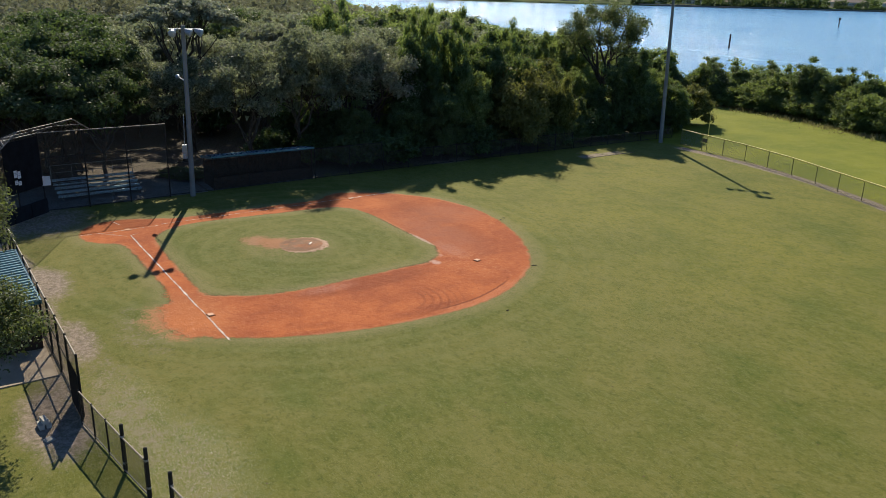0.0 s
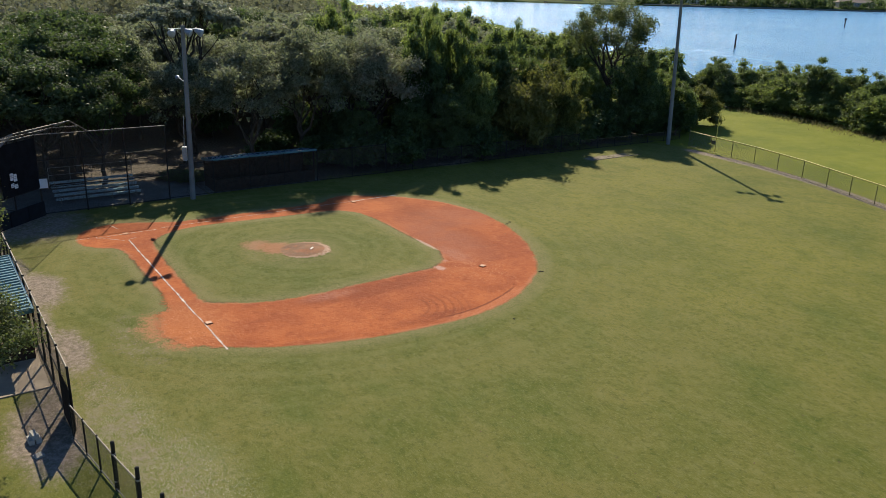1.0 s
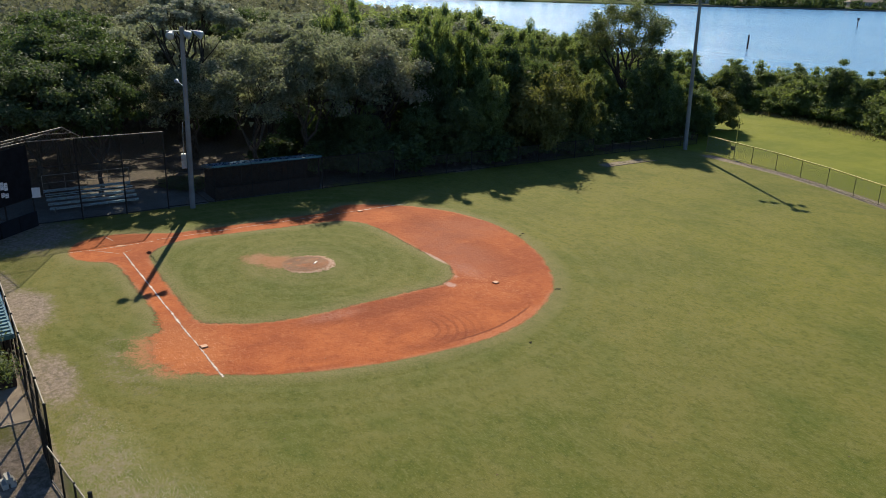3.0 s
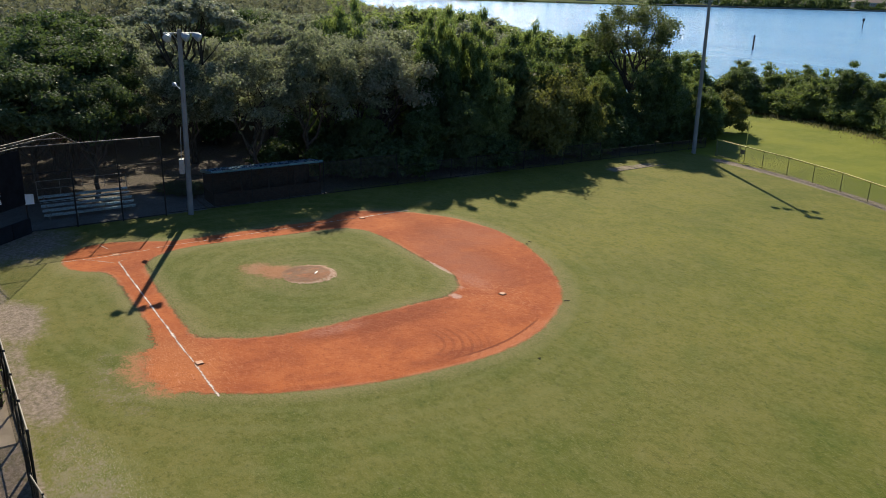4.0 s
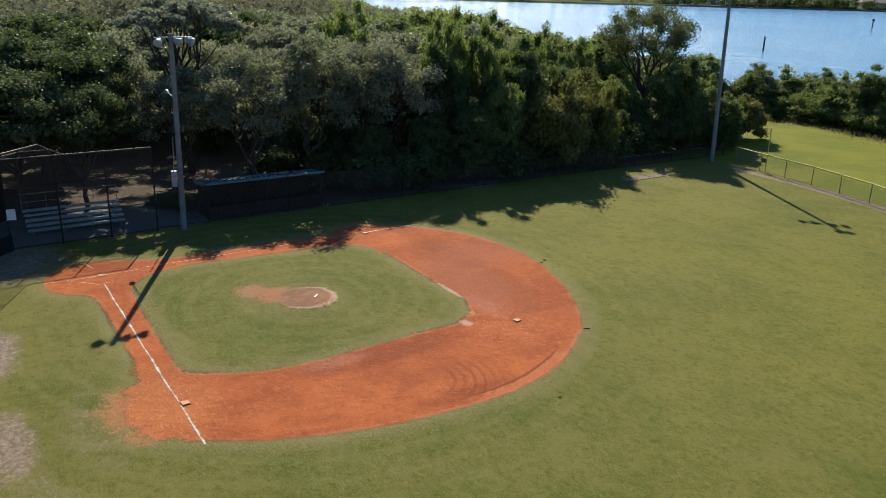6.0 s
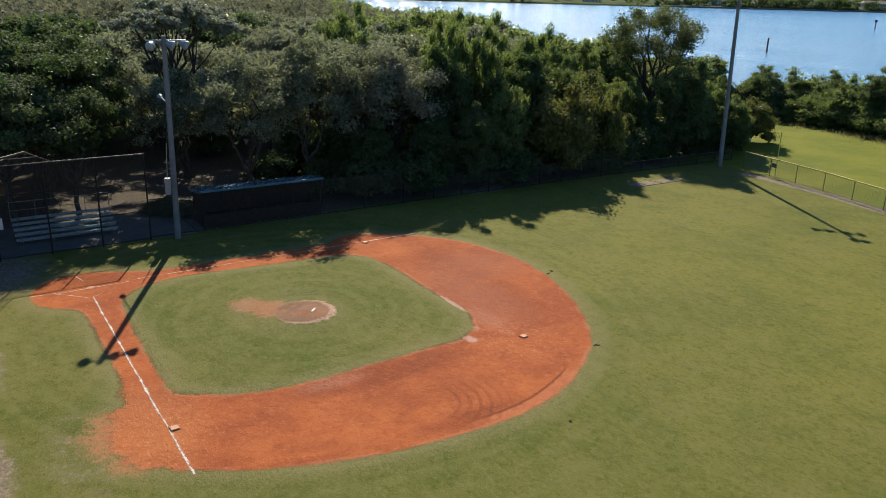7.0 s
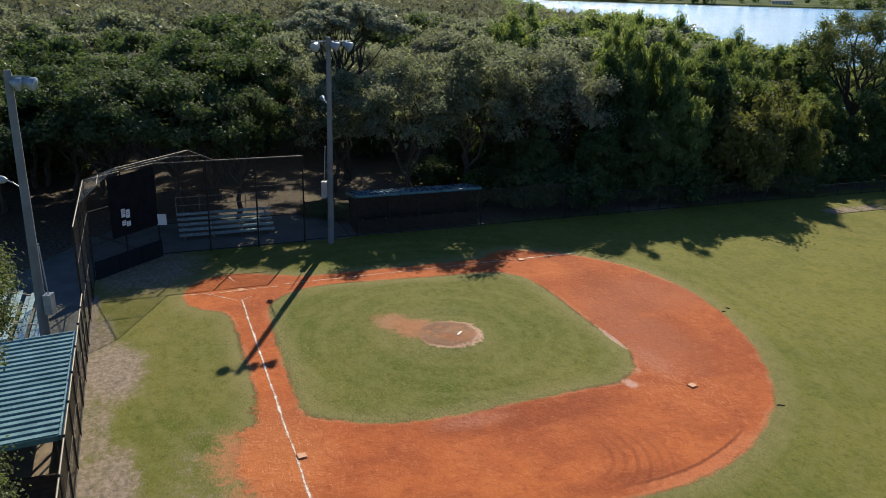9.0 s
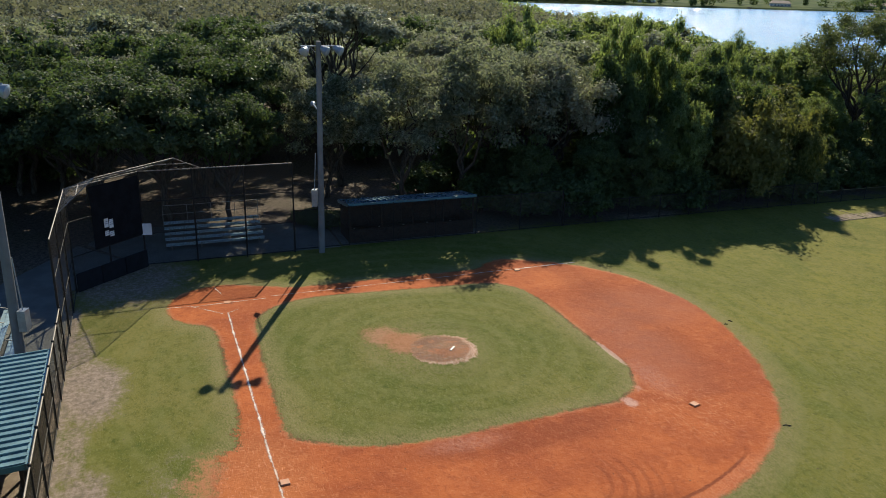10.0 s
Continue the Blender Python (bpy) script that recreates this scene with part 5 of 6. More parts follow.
SHRUBS = dict(category="shrub", group="shrubs of the bank", name="shrub", trunk=0.12, limbs=5, corners=3)
protos = {
    "oak": [tree("spreading oak with dark green leaves and bare limbs", 21 + i, 11.0, 5.2, 4.2, 46, 17, 28, 0.14, M_OAK, limbs=8, fill=0.74, bough=1.08, corners=3, lumps=0.5, layer=0.5, spray=0.27, spires=0.12, crest=-0.25) for i in range(3)],
    "grey": [tree("oak with dull silvery grey-green leaves", 41 + i, 10.5, 4.3, 3.0, 66, 12, 27, 0.13, M_GREY, limbs=7, fill=0.68, bough=0.95, corners=3, lumps=0.5, layer=0.55, spray=0.27, spires=0.15, crest=-0.35, inside=9, heart_leaves=70) for i in range(3)],
    "sparse": [tree("thin-crowned oak that lets sunlight through", 51 + i, 10.5, 4.6, 4.6, 48, 11, 18, 0.17, M_GREY, limbs=8, fill=0.6, bough=1.0, corners=3, lumps=0.5, layer=0.4, spray=0.3, crest=-0.2, inside=3, heart_leaves=0) for i in range(2)],
    "lush": [tree("dense leafy tree green down to the ground", 61 + i, 8.5, 3.2, 0.3, 92, 8, 22, 0.145, M_LUSH, limbs=6, corners=3, fill=0.86, lumps=0.55, bough=0.72, layer=0.7, spires=0.2, spray=0.25, crest=-0.9, skirt=0.95, heart_leaves=1500) for i in range(3)],
    "dark": [tree("dense green tree with leaves toned dark for shade down to the ground", 71 + i, 9.0, 3.4, 0.3, 92, 8, 22, 0.15, M_SHADE_LEAF, limbs=6, corners=3, fill=0.86, lumps=0.55, bough=0.76, layer=0.7, spires=0.2, spray=0.25, crest=-0.9, skirt=0.95, heart_leaves=1500) for i in range(3)],
    "vine": [tree("tangled shrub draped in yellow-green vines", 81 + i, 5.5, 3.0, 0.2, 56, 8, 22, 0.15, M_VINE, fill=0.8, lumps=0.6, bough=0.75, layer=0.7, spires=0.2, crest=-0.85, skirt=0.9, **SHRUBS) for i in range(2)],
    "shrub": [tree("rounded leafy shrub on the river bank", 91 + i, 4.2, 2.6, 0.1, 46, 8, 11, 0.175, M_BANK, fill=0.82, lumps=0.5, bough=0.7, layer=0.7, spires=0.15, crest=-0.85, skirt=0.9, **SHRUBS) for i in range(2)],
    "brush": [tree("low dense undergrowth shrub with green leaves toned dark for shade", 95 + i, 4.2, 2.7, 0.1, 40, 8, 12, 0.19, M_SHADE_LEAF, fill=0.75, lumps=0.5, bough=0.8, crest=-0.85, skirt=0.9, **SHRUBS) for i in range(2)],
    "oak_back": [tree("oak deep in the wood with olive green crown", 101 + i, 11.0, 4.9, 4.5, 54, 9, 12, 0.205, M_OAK, limbs=5, fill=0.76, bough=1.0, corners=3, crest=-0.1, lumps=0.5, layer=0.55, spires=0.15) for i in range(3)],
    "grey_back": [tree("oak deep in the wood with dull grey-green crown", 111 + i, 11.0, 4.7, 4.5, 54, 9, 12, 0.20, M_GREY, limbs=5, fill=0.76, bough=0.95, corners=3, crest=-0.1, lumps=0.5, layer=0.55, spires=0.15) for i in range(3)],
    "lush_back": [tree("fresh green tree near the river", 121 + i, 9.0, 3.7, 0.6, 70, 8, 13, 0.19, M_LUSH, limbs=5, fill=0.8, bough=0.95, corners=3, crest=-0.7, lumps=0.5, skirt=0.8, layer=0.65, spires=0.2) for i in range(2)],
}
NOMINAL = {"sparse": 10.5, "oak": 11.0, "grey": 10.5, "lush": 8.5, "dark": 9.0, "vine": 5.5, "shrub": 4.2, "brush": 4.2, "oak_back": 11.0, "grey_back": 11.0, "lush_back": 9.0}
planted = random.Random(5)


def plant(kind, x, y, height=None, wide=1.0):
    src = planted.choice(protos[kind])
    s = (height or NOMINAL[kind] * planted.uniform(0.9, 1.12)) / NOMINAL[kind]
    w = wide * planted.uniform(0.92, 1.1) * (0.5 + 0.5 * s)
    z = min(0.0, ground_z(x, y)) if y < 80 else ground_z(x, y)
    return copy_thing(src, pose(x, y, z, 0, 0, planted.uniform(0, 360)) @ Matrix.Diagonal((w, w, s, 1)))


def plant_row(rows):
    """Trees of one stretch of the wood: kind, place, height and width; the thicket trees stand narrower."""
    for kind, x, y, h, w in rows:
        plant(kind, x, y, h, w * (0.86 if kind in ("lush", "dark") else 1.0))


# the wood behind the backstop
plant_row((("oak", -20.5, -14.5, 10.6, 1.0), ("oak", -15.2, -15.6, 9.6, 1.0), ("oak", -15.3, -2.2, 11.0, 1.24), ("oak", -16.8, -7.2, 10.8, 1.1), ("oak", -14.8, 1.8, 9.6, 0.9), ("oak", -24.0, -8.0, 10.8, 1.0), ("oak", -20.8, 1.2, 12.6, 1.0), ("grey", -20.5, 10.5, 9.6, 0.9), ("oak", -20.0, -9.6, 10.6, 0.95), ("oak", -28.0, -13.0, 11.0, 1.0), ("oak", -26.5, 2.0, 12.6, 1.05), ("grey", -14.4, 15.6, 11.0, 0.95), ("grey", -14.4, 20.2, 12.2, 1.0), ("grey", -16.6, 27.4, 11.6, 1.0)))
# the wood behind the third-base side: dark shrubs along the fence, tall crowns close behind them
plant_row((("dark", -11.6, 25.0, 5.4, 0.8), ("dark", -10.4, 30.0, 6.4, 0.8), ("dark", -9.9, 34.0, 6.6, 0.8), ("lush", -10.0, 38.0, 8.2, 0.72), ("vine", -9.8, 44.0, 8.0, 0.95), ("vine", -9.6, 49.4, 7.0, 0.6), ("dark", -11.4, 53.4, 4.8, 0.8), ("dark", -10.2, 61.3, 10.0, 0.9)))
plant_row((("grey", -15.5, 29.2, 11.4, 1.0), ("grey", -17.8, 24.4, 11.8, 0.95), ("dark", -14.2, 33.4, 11.6, 0.8), ("lush", -16.6, 35.6, 13.6, 0.62), ("lush", -15.2, 38.6, 12.6, 0.7), ("dark", -14.0, 42.6, 11.8, 0.85), ("lush", -16.2, 46.4, 11.0, 0.7), ("vine", -14.6, 51.4, 7.8, 0.95), ("dark", -15.0, 48.6, 9.2, 0.8)))
plant_row((("grey", -22.0, 31.6, 11.6, 1.0), ("lush", -22.6, 39.4, 12.4, 0.8), ("dark", -21.0, 44.2, 11.0, 0.8), ("lush", -27.6, 43.4, 12.6, 0.74), ("lush", -22.4, 49.0, 10.6, 0.8), ("lush", -28.0, 55.8, 11.8, 0.6), ("lush", -27.0, 61.2, 9.6, 0.85), ("lush", -27.0, 30.2, 13.8, 0.72), ("dark", -20.5, 54.0, 8.6, 0.85)))
# the thicket from left field to the river
plant_row((("dark", -12.6, 57.6, 5.4, 0.8), ("dark", -8.6, 67.8, 5.6, 0.8), ("lush", -15.4, 58.0, 6.8, 1.0), ("dark", -11.0, 64.5, 6.6, 0.9), ("lush", -14.4, 68.0, 8.0, 0.9), ("lush", -10.6, 70.5, 5.2, 0.9), ("lush", -16.5, 73.0, 6.8, 0.9), ("vine", -12.0, 75.5, 4.6, 0.9), ("lush", -21.0, 60.0, 6.6, 1.0), ("vine", -22.0, 54.5, 6.6, 1.0), ("lush", -25.0, 66.0, 6.0, 1.0), ("lush", -20.5, 77.0, 5.8, 1.0), ("lush", -28.0, 73.0, 5.6, 1.0), ("vine", -25.0, 80.0, 4.8, 1.0)))
# undergrowth along the fence, where the wood is thick
for i in range(14):
    y = 23.5 + i * 3.6 + planted.uniform(-0.8, 0.8)
    plant("brush", -10.4 + 0.6 * math.sin(i * 1.9) + planted.uniform(-0.4, 0.4), y, planted.uniform(2.2, 3.8))
# undergrowth and saplings standing back among the trunks
for x, y, h in ((-12.9, 8.6, 0.9), (-13.4, 9.6, 0.7), (-14.2, 7.9, 0.8), (-19.5, 19.0, 2.6), (-17.4, 25.0, 5.0), (-22.5, 23.5, 5.2), (-33.5, 17.5, 5.0), (-36.0, 6.0, 4.4), (-13.2, 21.6, 3.0), (-13.4, 26.8, 3.6), (-15.2, 32.4, 4.4), (-29.5, -15.5, 4.6), (-32.0, -10.5, 4.8), (-36.5, -13.5, 5.4), (-34.0, -17.5, 5.2), (-38.5, -9.5, 5.4)):
    plant("brush", x, y, h)
# shrubs on the river bank beyond the lawn: fresh green clumps, darker tall ones among them
for i in range(34):
    k = i / 33
    x = -27 + 56 * k + planted.uniform(-1.2, 1.2)
    y = 93.0 + 2.0 * math.sin(k * 7.0) + planted.uniform(-1.0, 1.8) + max(0.0, (k - 0.6) * 5)
    plant("shrub" if planted.random() < 0.75 else "brush", x, y, planted.uniform(2.6, 4.6))
    plant(planted.choice(("shrub", "lush", "lush_back")), x + planted.uniform(-1, 1), y + planted.uniform(2.5, 6), planted.uniform(3.8, 5.8), 0.95)
    if i % 2:
        plant("shrub", x + planted.uniform(-1, 1), y - planted.uniform(0.8, 1.6), planted.uniform(1.2, 2.2))
for x, y, h, w in ((-24.5, 95.0, 5.8, 0.9), (-8.6, 96.5, 7.0, 1.0), (-11.4, 97.5, 5.6, 0.9), (-3.4, 95.5, 6.2, 0.85), (0.6, 95.2, 6.0, 0.8), (4.2, 96.2, 5.6, 0.9), (-16.8, 98.0, 4.8, 0.9)):
    plant("dark", x, y, h, w)


def bank_grass():
    """Tall dry grass along the foot of the bank shrubs."""
    rng = np.random.default_rng(29)
    n = 3600
    k = rng.random(n)
    x = -26 + 36 * k
    y = 90.2 + 2.0 * np.sin((x + 27) / 56 * 7.0) + rng.normal(size=n) * 1.5
    z = np.array([max(0.0, ground_z(float(a), float(b))) for a, b in zip(x, y)])
    p = np.stack([x, y, z], 1)
    h = rng.uniform(0.2, 0.75, (n, 1)) * np.array([0.7 + 0.9 * noise.noise(Vector((a * 0.35, b * 0.5, 3.0))) for a, b in zip(x.tolist(), y.tolist())])[:, None].clip(0.1, 1.4)
    lean = rng.normal(size=(n, 3)) * 0.3
    lean[:, 2] = 1.0
    side = rng.normal(size=(n, 3)) * 0.03
    side[:, 2] = 0.0
    q = np.stack([p - side, p + side, p + lean * h], 1)
    single("bank_grass", quads("bank_grass", q), M_REED, "tall dry yellow-green grass at the foot of the bank shrubs", "grass", "stuff")


bank_grass()
# gaps in the wood through which the sun reaches the litter
FLOOR_PATCHES = ((-35, -11.6), (-30, -1.7), (-27.5, 2.5), (-30, 7.0), (-27.5, 15.0), (-26.5, 19.5))


def sunlit_floor(x, y):
    for px, py in FLOOR_PATCHES:
        along = (x - px) * SUN_DIR.x + (y - py) * SUN_DIR.y
        if -2.0 < along < 14.0 and abs((x - px) * SUN_DIR.y - (y - py) * SUN_DIR.x) < 2.7:
            return True
    return False


# the body of the wood
for i in range(8):
    for j in range(22):
        x = -26.5 - i * 6.8 + planted.uniform(-2, 2)
        y = -48 + j * 6.9 + planted.uniform(-2, 2) + (i % 2) * 3
        if y > shore_y(x) - 9 or (y > 50 and x > -31):
            continue
        if 28 < y < 62 and x > -28.5:
            continue
        if sunlit_floor(x, y):
            plant("sparse", x, y, planted.uniform(9.0, 11.0))
            continue
        if planted.random() < (0.7 if 12 < y < 31 and i < 2 else 0.15 if -22 < y < 16 and i < 3 else 0.06):
            continue
        right = (y - 10) / 60 + planted.uniform(-0.35, 0.35)
        top = min(11.8, (4.7 if i < 4 else 6.0) + 0.166 * (shore_y(x) - y)) + planted.uniform(-1.9, 1.2)
        plant("lush_back" if right > 0.7 else ("grey_back" if planted.random() < 0.6 else "oak_back"), x, y, top, 1.08)

# open-crowned tall tree at the river edge
tall = tree("tall open-crowned tree with visible forked limbs", 131, 16.2, 5.7, 7.0, 108, 10, 22, 0.14, M_YOUNG, corners=3, limbs=12, fill=0.55, trunk=0.32, lumps=0.3, bough=0.95, spray=0.3, crest=-0.7, flat=1.0, inside=3, heart_leaves=0)
tall.location = (-19.0, 65.6, 0)
pine = tree("flat-topped pine with pale tufted needles", 151, 15.4, 5.6, 11.2, 70, 7, 34, 0.17, M_PINE, limbs=10, fill=0.35, trunk=0.3, lumps=0.2, bough=0.8, spray=0.2, lift=1.2, flat=0.6, crest=-0.2, inside=6, heart_leaves=0)
pine.location = (-24.0, 12.6, 0)
# two oaks outside the first-base fence; their branches hang over the dugout roof and its slab
for seed, x, y, h, r, low in ((171, 18.4, -12.1, 9.5, 4.1, 5.0), (173, 22.9, -11.2, 6.2, 2.75, 2.0)):
    side = tree("leafy spreading oak overhanging the dugout roof" if h > 8 else "low bushy young oak beside the sandy slab", seed, h, r, low, int(24 * r), 11, 44, 0.068, M_YOUNG, corners=4, limbs=10, fill=0.66, trunk=0.17, bough=0.7, spray=0.24, layer=0.55, lumps=0.5, inside=3, heart_leaves=0, group="trees beside the dugout", crest=-0.6)
    side.location = (x, y, 0)
for k in protos.values():
    for src in k:
        for o in list(src.children_recursive) + [src]:
            bpy.data.objects.remove(o, do_unlink=True)


def far_canopy():
    """Distant wood: overlapping crowns, leaves on their upper halves."""
    rng = np.random.default_rng(7)
    made = {"grey": [], "lush": []}
    for x in np.arange(-292, -74, 6.6):
        for y in np.arange(-110, 190, 6.6):
            px, py = x + rng.uniform(-2.5, 2.5), y + rng.uniform(-2.5, 2.5)
            if py > shore_y(px) - 8 or py < -40 - (px + 75) * -0.28 - 60:
                continue
            h, r = rng.uniform(7.4, 12.8), rng.uniform(2.8, 5.2)
            h = min(h, 7.6 + 0.16 * (shore_y(px) - py) + rng.uniform(-0.8, 0.8))
            n = 420 if px > -150 else 220
            d = rng.normal(size=(n, 3))
            d[:, 2] = np.abs(d[:, 2]) * 0.9 - 0.15
            d /= np.linalg.norm(d, axis=1, keepdims=True)
            c = d * np.array([r, r, 3.8]) * rng.uniform(0.8, 1.08, (n, 1)) + np.array([px, py, h - 3.8])
            c[::9] = (c[::9] - np.array([px, py, h - 3.8])) * 0.62 + np.array([px, py, h - 3.8])
            made["lush" if py > shore_y(px) - 26 or rng.random() < 0.015 else "grey"].append(c)
    for key, mat, label in (("grey", M_FAR_HAZY, "distant oak wood canopy in dull grey-green"), ("lush", M_LUSH, "distant fresh green trees along the river")):
        c = np.concatenate(made[key])
        q = np.concatenate([leaf_quads(rng, c, 0.28, 1, 0.42, 0.8, 0.8, 1.4, corners=3), leaf_quads(rng, c[::9], 0.3, 1, 1.0, 0.3, 0.8, 1.4, corners=3)])
        single("far_woods", quads("far_woods", q), mat, label, "woods", "stuff")


far_canopy()


def dead_leaves():
    rng = np.random.default_rng(3)
    n = 220
    p = np.stack([rng.uniform(-7, 45, n), rng.uniform(-7.0, 55, n), np.full(n, 0.022)], 1)
    q = leaf_quads(rng, p, 0.0, 1, 0.05, 6.0)
    single("fallen_leaves", quads("fallen_leaves", q), plain("dry_leaf", (0.10, 0.065, 0.030), 0.9, vary=0.4), "scattered dry brown leaves on the turf", "leaves", "stuff")


dead_leaves()


def twig(x, y, turn, length, label):
    """A short crooked dead stick with a side spur."""
    t = thing("twig", label, "twig", "twigs on the outfield grass", (x, y, 0.03))
    m = Matrix.Rotation(radians(turn), 3, "Z")
    pts = [m @ Vector(p) for p in ((-length / 2, 0, 0.0), (-length * 0.15, 0.04, 0.01), (length * 0.2, -0.03, 0.012), (length / 2, 0.02, 0.0))]
    part("stick", Build().rod(pts, 0.021, 6), M_BARK, t)
    part("spur", Build().tube(pts[1], pts[1] + m @ Vector((0.05, 0.07, 0.03)), 0.016, 0.008, 6), M_BARK, t)


for x, y, turn, length in ((20.8, 20.7, 70, 0.34), (11.1, 25.8, 35, 0.22), (11.4, 25.3, 80, 0.2), (25.8, 14.5, 20, 0.14)):
    twig(x, y, turn, length, "short dark dead stick lying on the outfield grass")


# ---- river marks and the far bank ----
for x, y, h, cap in ((-116, 222, 4.6, False), (-206, 440, 5.0, True)):
    t = thing("channel_marker", "dark timber channel marker pile standing in the river", "channel marker", "river channel markers", (x, y, -1.2))
    part("pile", Build().tube((0, 0, -3.5), (0, 0, h), 0.28, 0.24, 8), M_WOOD, t, smooth=True)
    if cap:
        part("day_board", Build().box((0, 0, h - 0.5), (1.3, 0.1, 1.2), 40), M_WOOD, t)

U, N2 = Vector((0.549, 0.836, 0)), Vector((-0.836, 0.549, 0))
BANK0 = Vector((-663, 531, 0))


def far_at(s, d, z=0.0):
    return BANK0 + U * s + N2 * d + Vector((0, 0, z))


def far_bank():
    ss = np.arange(-1500, 2600, 25)
    rows = []
    for d, z in ((-4, -4), (0, -0.9), (2, 0.2), (40, 2.2), (160, 4.0), (1500, 6.0)):
        rows.append([far_at(s, d + (8 * noise.noise(Vector((s * 0.011, 0, 3))) if d < 50 else 0), z) for s in ss])
    w = len(ss)
    b = Build()
    b.v = [p for r in rows for p in r]
    b.f = [(j * w + i, j * w + i + 1, (j + 1) * w + i + 1, (j + 1) * w + i) for j in range(len(rows) - 1) for i in range(w - 1)]
    s = Shader("far_lawn")
    p = s.pos()
    c = s.mix(s.step(s.noise(p, 0.03, 4), 0.4, 0.6), (0.036, 0.060, 0.018), (0.080, 0.105, 0.034))
    single("far_bank", b, s.done(c, 0.95, 0.0, 0.05), "sunlit lawns on the far river bank", "river bank", "structure")
    rng = np.random.default_rng(19)
    c = []

    def crown(s, d, r, h, n):
        k = rng.normal(size=(n, 3))
        k /= np.linalg.norm(k, axis=1, keepdims=True)
        c.append(k * np.array([r, r, h / 2]) * rng.uniform(0.5, 1.05, (n, 1)) + np.array(far_at(s, d, 0.4 + 0.03 * d)) + np.array([0, 0, h / 2]))

    # tall trees: thick on some stretches, few on the open lawns
    for s0, s1, step, near, far in ((-400, -25, 5.0, 6, 40), (-25, 10, 14.0, 30, 60), (5, 30, 5.0, 5, 25), (40, 165, 17.0, 38, 90), (165, 185, 6.0, 6, 20), (185, 300, 7.0, 12, 30), (185, 320, 5.0, 55, 90), (285, 375, 3.6, 7, 28), (300, 1000, 5.0, 55, 110), (360, 470, 11.0, 9, 24), (470, 1000, 4.0, 8, 40)):
        for s in np.arange(s0, s1, step):
            crown(s + rng.uniform(-4, 4), rng.uniform(near, far), rng.uniform(3, 7), rng.uniform(6, 14), 130)
    # hedges behind the sea wall
    for s0, s1 in ((-400, -60), (160, 185), (232, 380), (388, 900)):
        for s in np.arange(s0, s1, 2.6):
            crown(s + rng.uniform(-1, 1), rng.uniform(4, 9), rng.uniform(1.4, 2.8), rng.uniform(1.4, 4.0), 34)
    single("far_trees", quads("far_trees", leaf_quads(rng, np.concatenate(c), 0.4, 1, 1.3, 0.6)), M_OAK, "dark trees and hedges along the far river bank", "trees", "stuff")
    wall = Build()
    for s in np.arange(186, 900, 12.0):
        p = far_at(s + 6, -1.2 + 8 * noise.noise(Vector(((s + 6) * 0.011, 0, 3))), -0.6)
        wall.box(p, (12.4, 0.5, 2.2), math.degrees(math.atan2(U.y, U.x)))
    single("sea_wall", wall, M_CONC, "low grey concrete sea wall along the far bank", "wall", "structure")
    beach = Build()
    for s in np.arange(168, 234, 6.0):
        beach.box(far_at(s + 3, 3.0 + 8 * noise.noise(Vector(((s + 3) * 0.011, 0, 3))), 0.35), (6.4, 6.0, 0.9), math.degrees(math.atan2(U.y, U.x)))
    single("beach", beach, M_SLAB, "pale orange sand strip on the far bank", "beach", "structure")


far_bank()
M_WALLS = [plain("house_render", c, 0.8, 0, 0.08, 0.3) for c in ((0.62, 0.60, 0.56), (0.50, 0.42, 0.34), (0.36, 0.40, 0.44), (0.66, 0.66, 0.66))]
M_ROOF = plain("house_roof_tiles", (0.20, 0.15, 0.13), 0.8, 0, 0.25, 0.4)
M_PANE = plain("window_glass", (0.05, 0.06, 0.07), 0.15, 0, 0.1, 1, gloss=0.8)


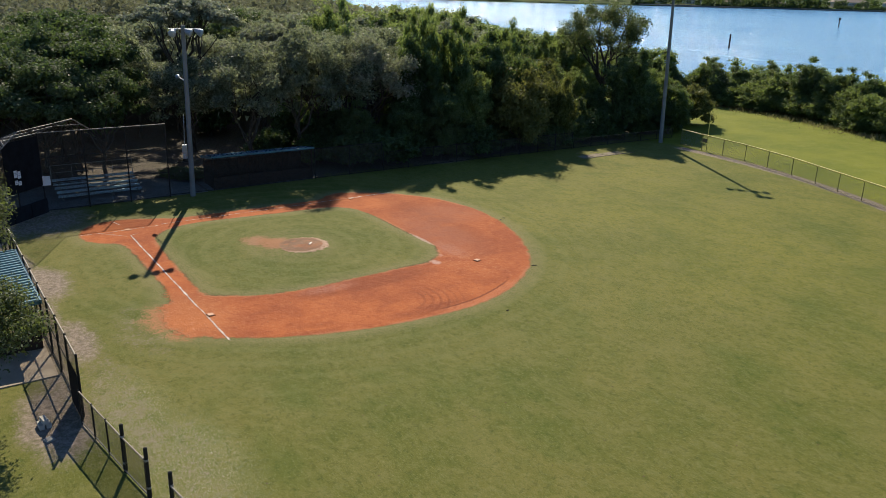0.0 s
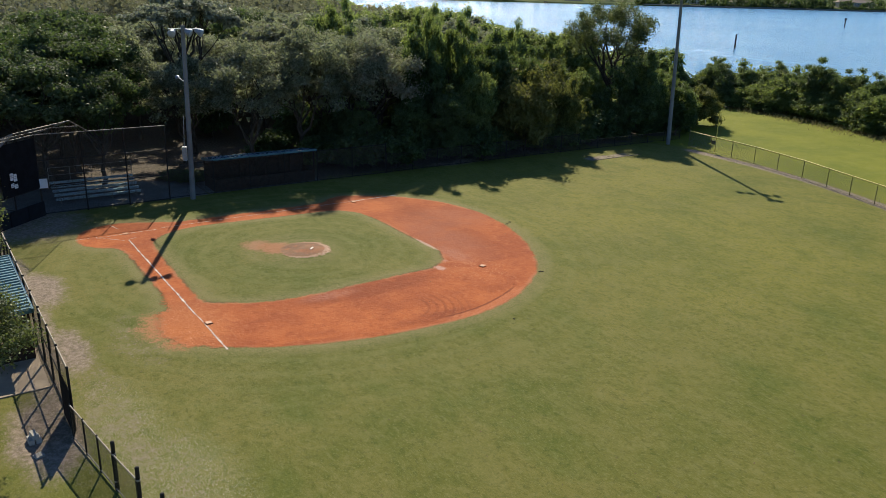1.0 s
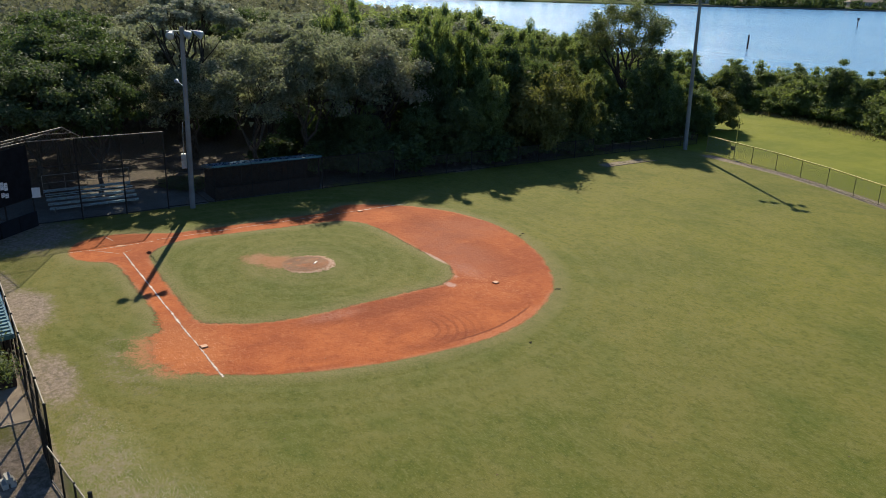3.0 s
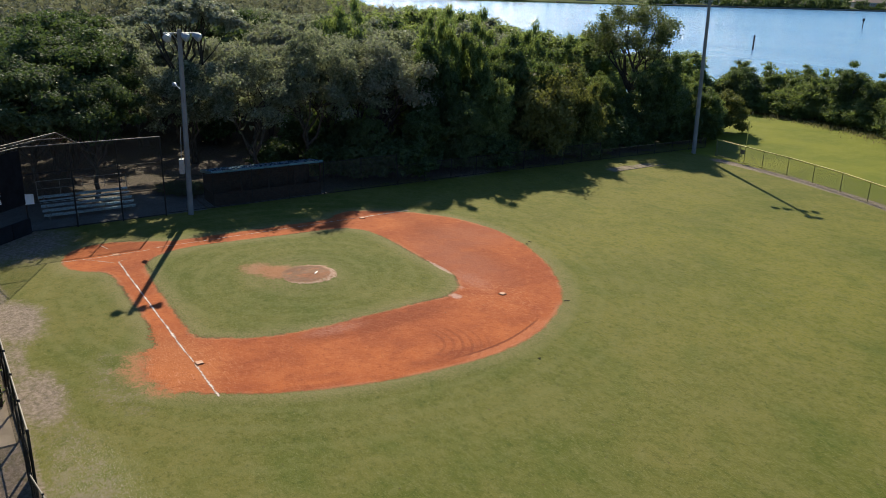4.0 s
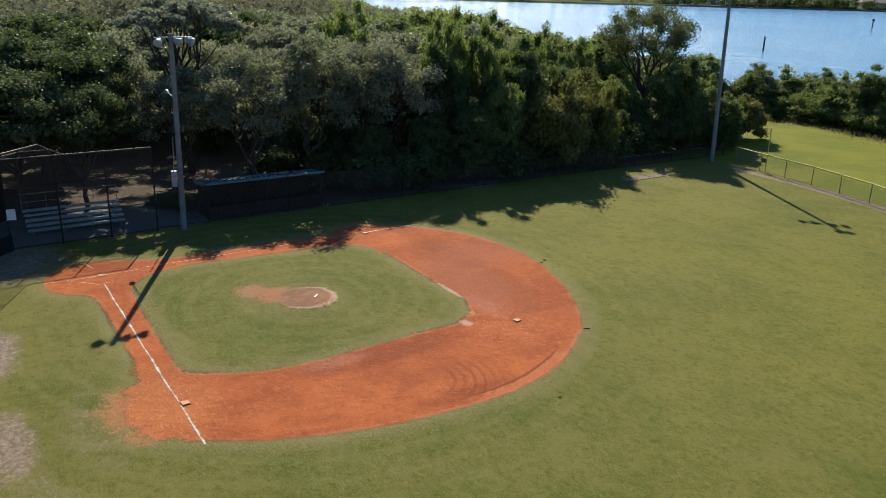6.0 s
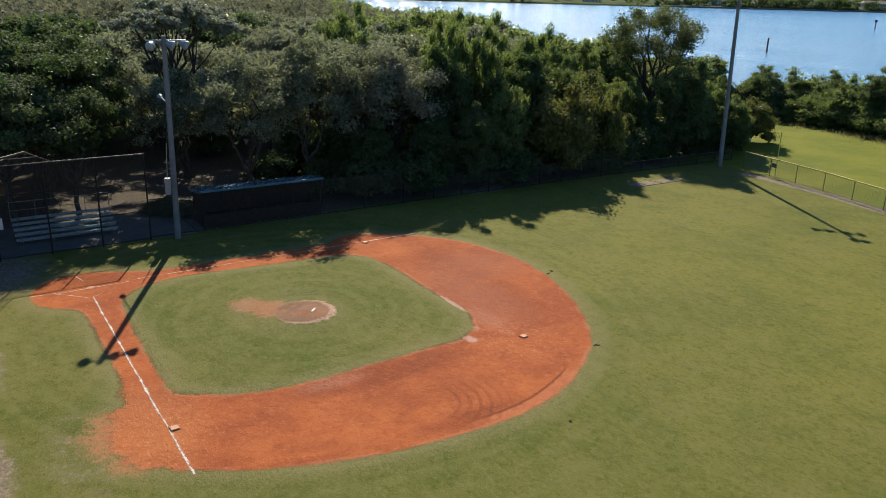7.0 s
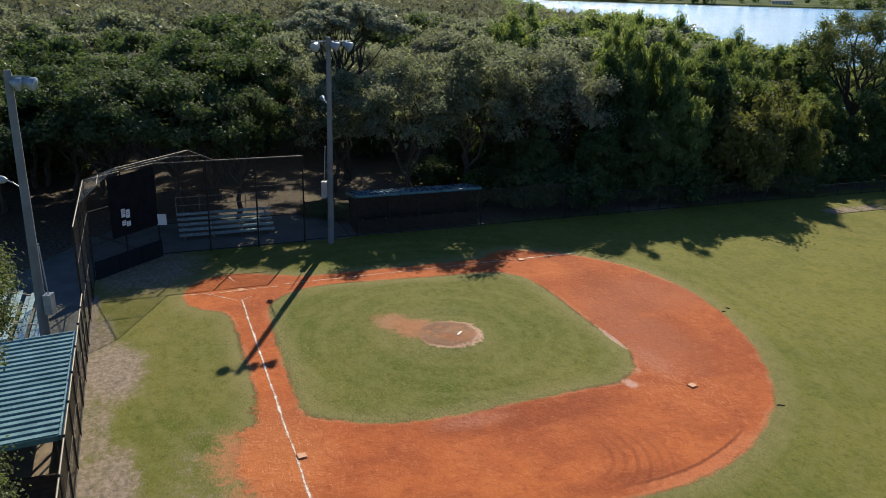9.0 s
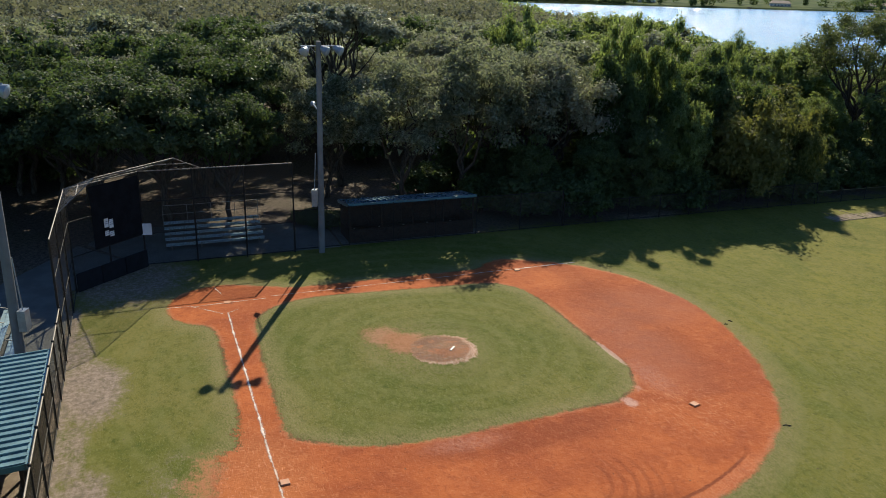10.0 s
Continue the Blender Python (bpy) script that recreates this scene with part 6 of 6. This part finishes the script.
def house(s, d, w, deep, floors, wall, turn, label):
    p = far_at(s, d, 1.2)
    t = thing("house", label, "house", "houses on the far bank", p)
    t.rotation_euler.z = math.atan2(U.y, U.x) + radians(turn)
    h = 3.0 * floors
    part("wall", Build().box((0, 0, h / 2), (w, deep, h + 1.0)), wall, t)
    r = Build()
    r.v = [Vector(v) for v in ((-w / 2 - 0.6, -deep / 2 - 0.6, h + 0.5), (w / 2 + 0.6, -deep / 2 - 0.6, h + 0.5), (w / 2 + 0.6, deep / 2 + 0.6, h + 0.5), (-w / 2 - 0.6, deep / 2 + 0.6, h + 0.5), (-w / 2 + 2, 0, h + 3.2), (w / 2 - 2, 0, h + 3.2))]
    r.f = [(0, 1, 5, 4), (2, 3, 4, 5), (0, 4, 3), (1, 2, 5), (3, 2, 1, 0)]
    part("roof", r, M_ROOF, t)
    n = max(3, int(w / 3.2))
    for f in range(floors):
        for i in range(n):
            x = -w / 2 + (i + 0.5) * w / n
            g = part("window", Build().box((x, -deep / 2 - 0.02, 1.6 + 3.0 * f), (1.7, 0.12, 1.7)), M_WHITE, t)
            part("pane", Build().box((x, -deep / 2 - 0.09, 1.6 + 3.0 * f), (1.45, 0.05, 1.45)), M_PANE, g)
    return t


for s, d, w, deep, fl, k, turn in ((-40, 40, 18, 12, 1, 0, 4), (95, 34, 20, 12, 1, 1, -5), (190, 30, 24, 12, 1, 0, 3), (235, 36, 18, 12, 2, 3, 8), (285, 42, 22, 12, 1, 2, -4), (330, 30, 16, 11, 1, 1, 6),
                                   (412, 32, 40, 14, 2, 1, 0), (470, 34, 30, 12, 2, 2, 5), (560, 36, 24, 12, 1, 0, -3), (-150, 44, 22, 12, 1, 3, 2)):
    house(s, d, w, deep, fl, M_WALLS[k], turn, "waterside house with hipped roof among far trees" if w < 40 else "long two-storey tan waterside building on far bank")
for s, l in ((60, 14), (150, 22), (255, 26), (345, 18), (430, 24)):
    t = thing("dock", "narrow timber boat dock on the far bank", "dock", "docks on the far bank", far_at(s, 0, -1.2))
    t.rotation_euler.z = math.atan2(U.y, U.x)
    part("deck", Build().box((0, -l / 2, 1.2), (2.2, l, 0.25)), M_CONC, t)
    for i in range(4):
        for k in (-1, 1):
            part("pile", Build().tube((k * 1.0, -2 - i * (l - 3) / 3, -2.5), (k * 1.0, -2 - i * (l - 3) / 3, 2.0), 0.16), M_WOOD, t)
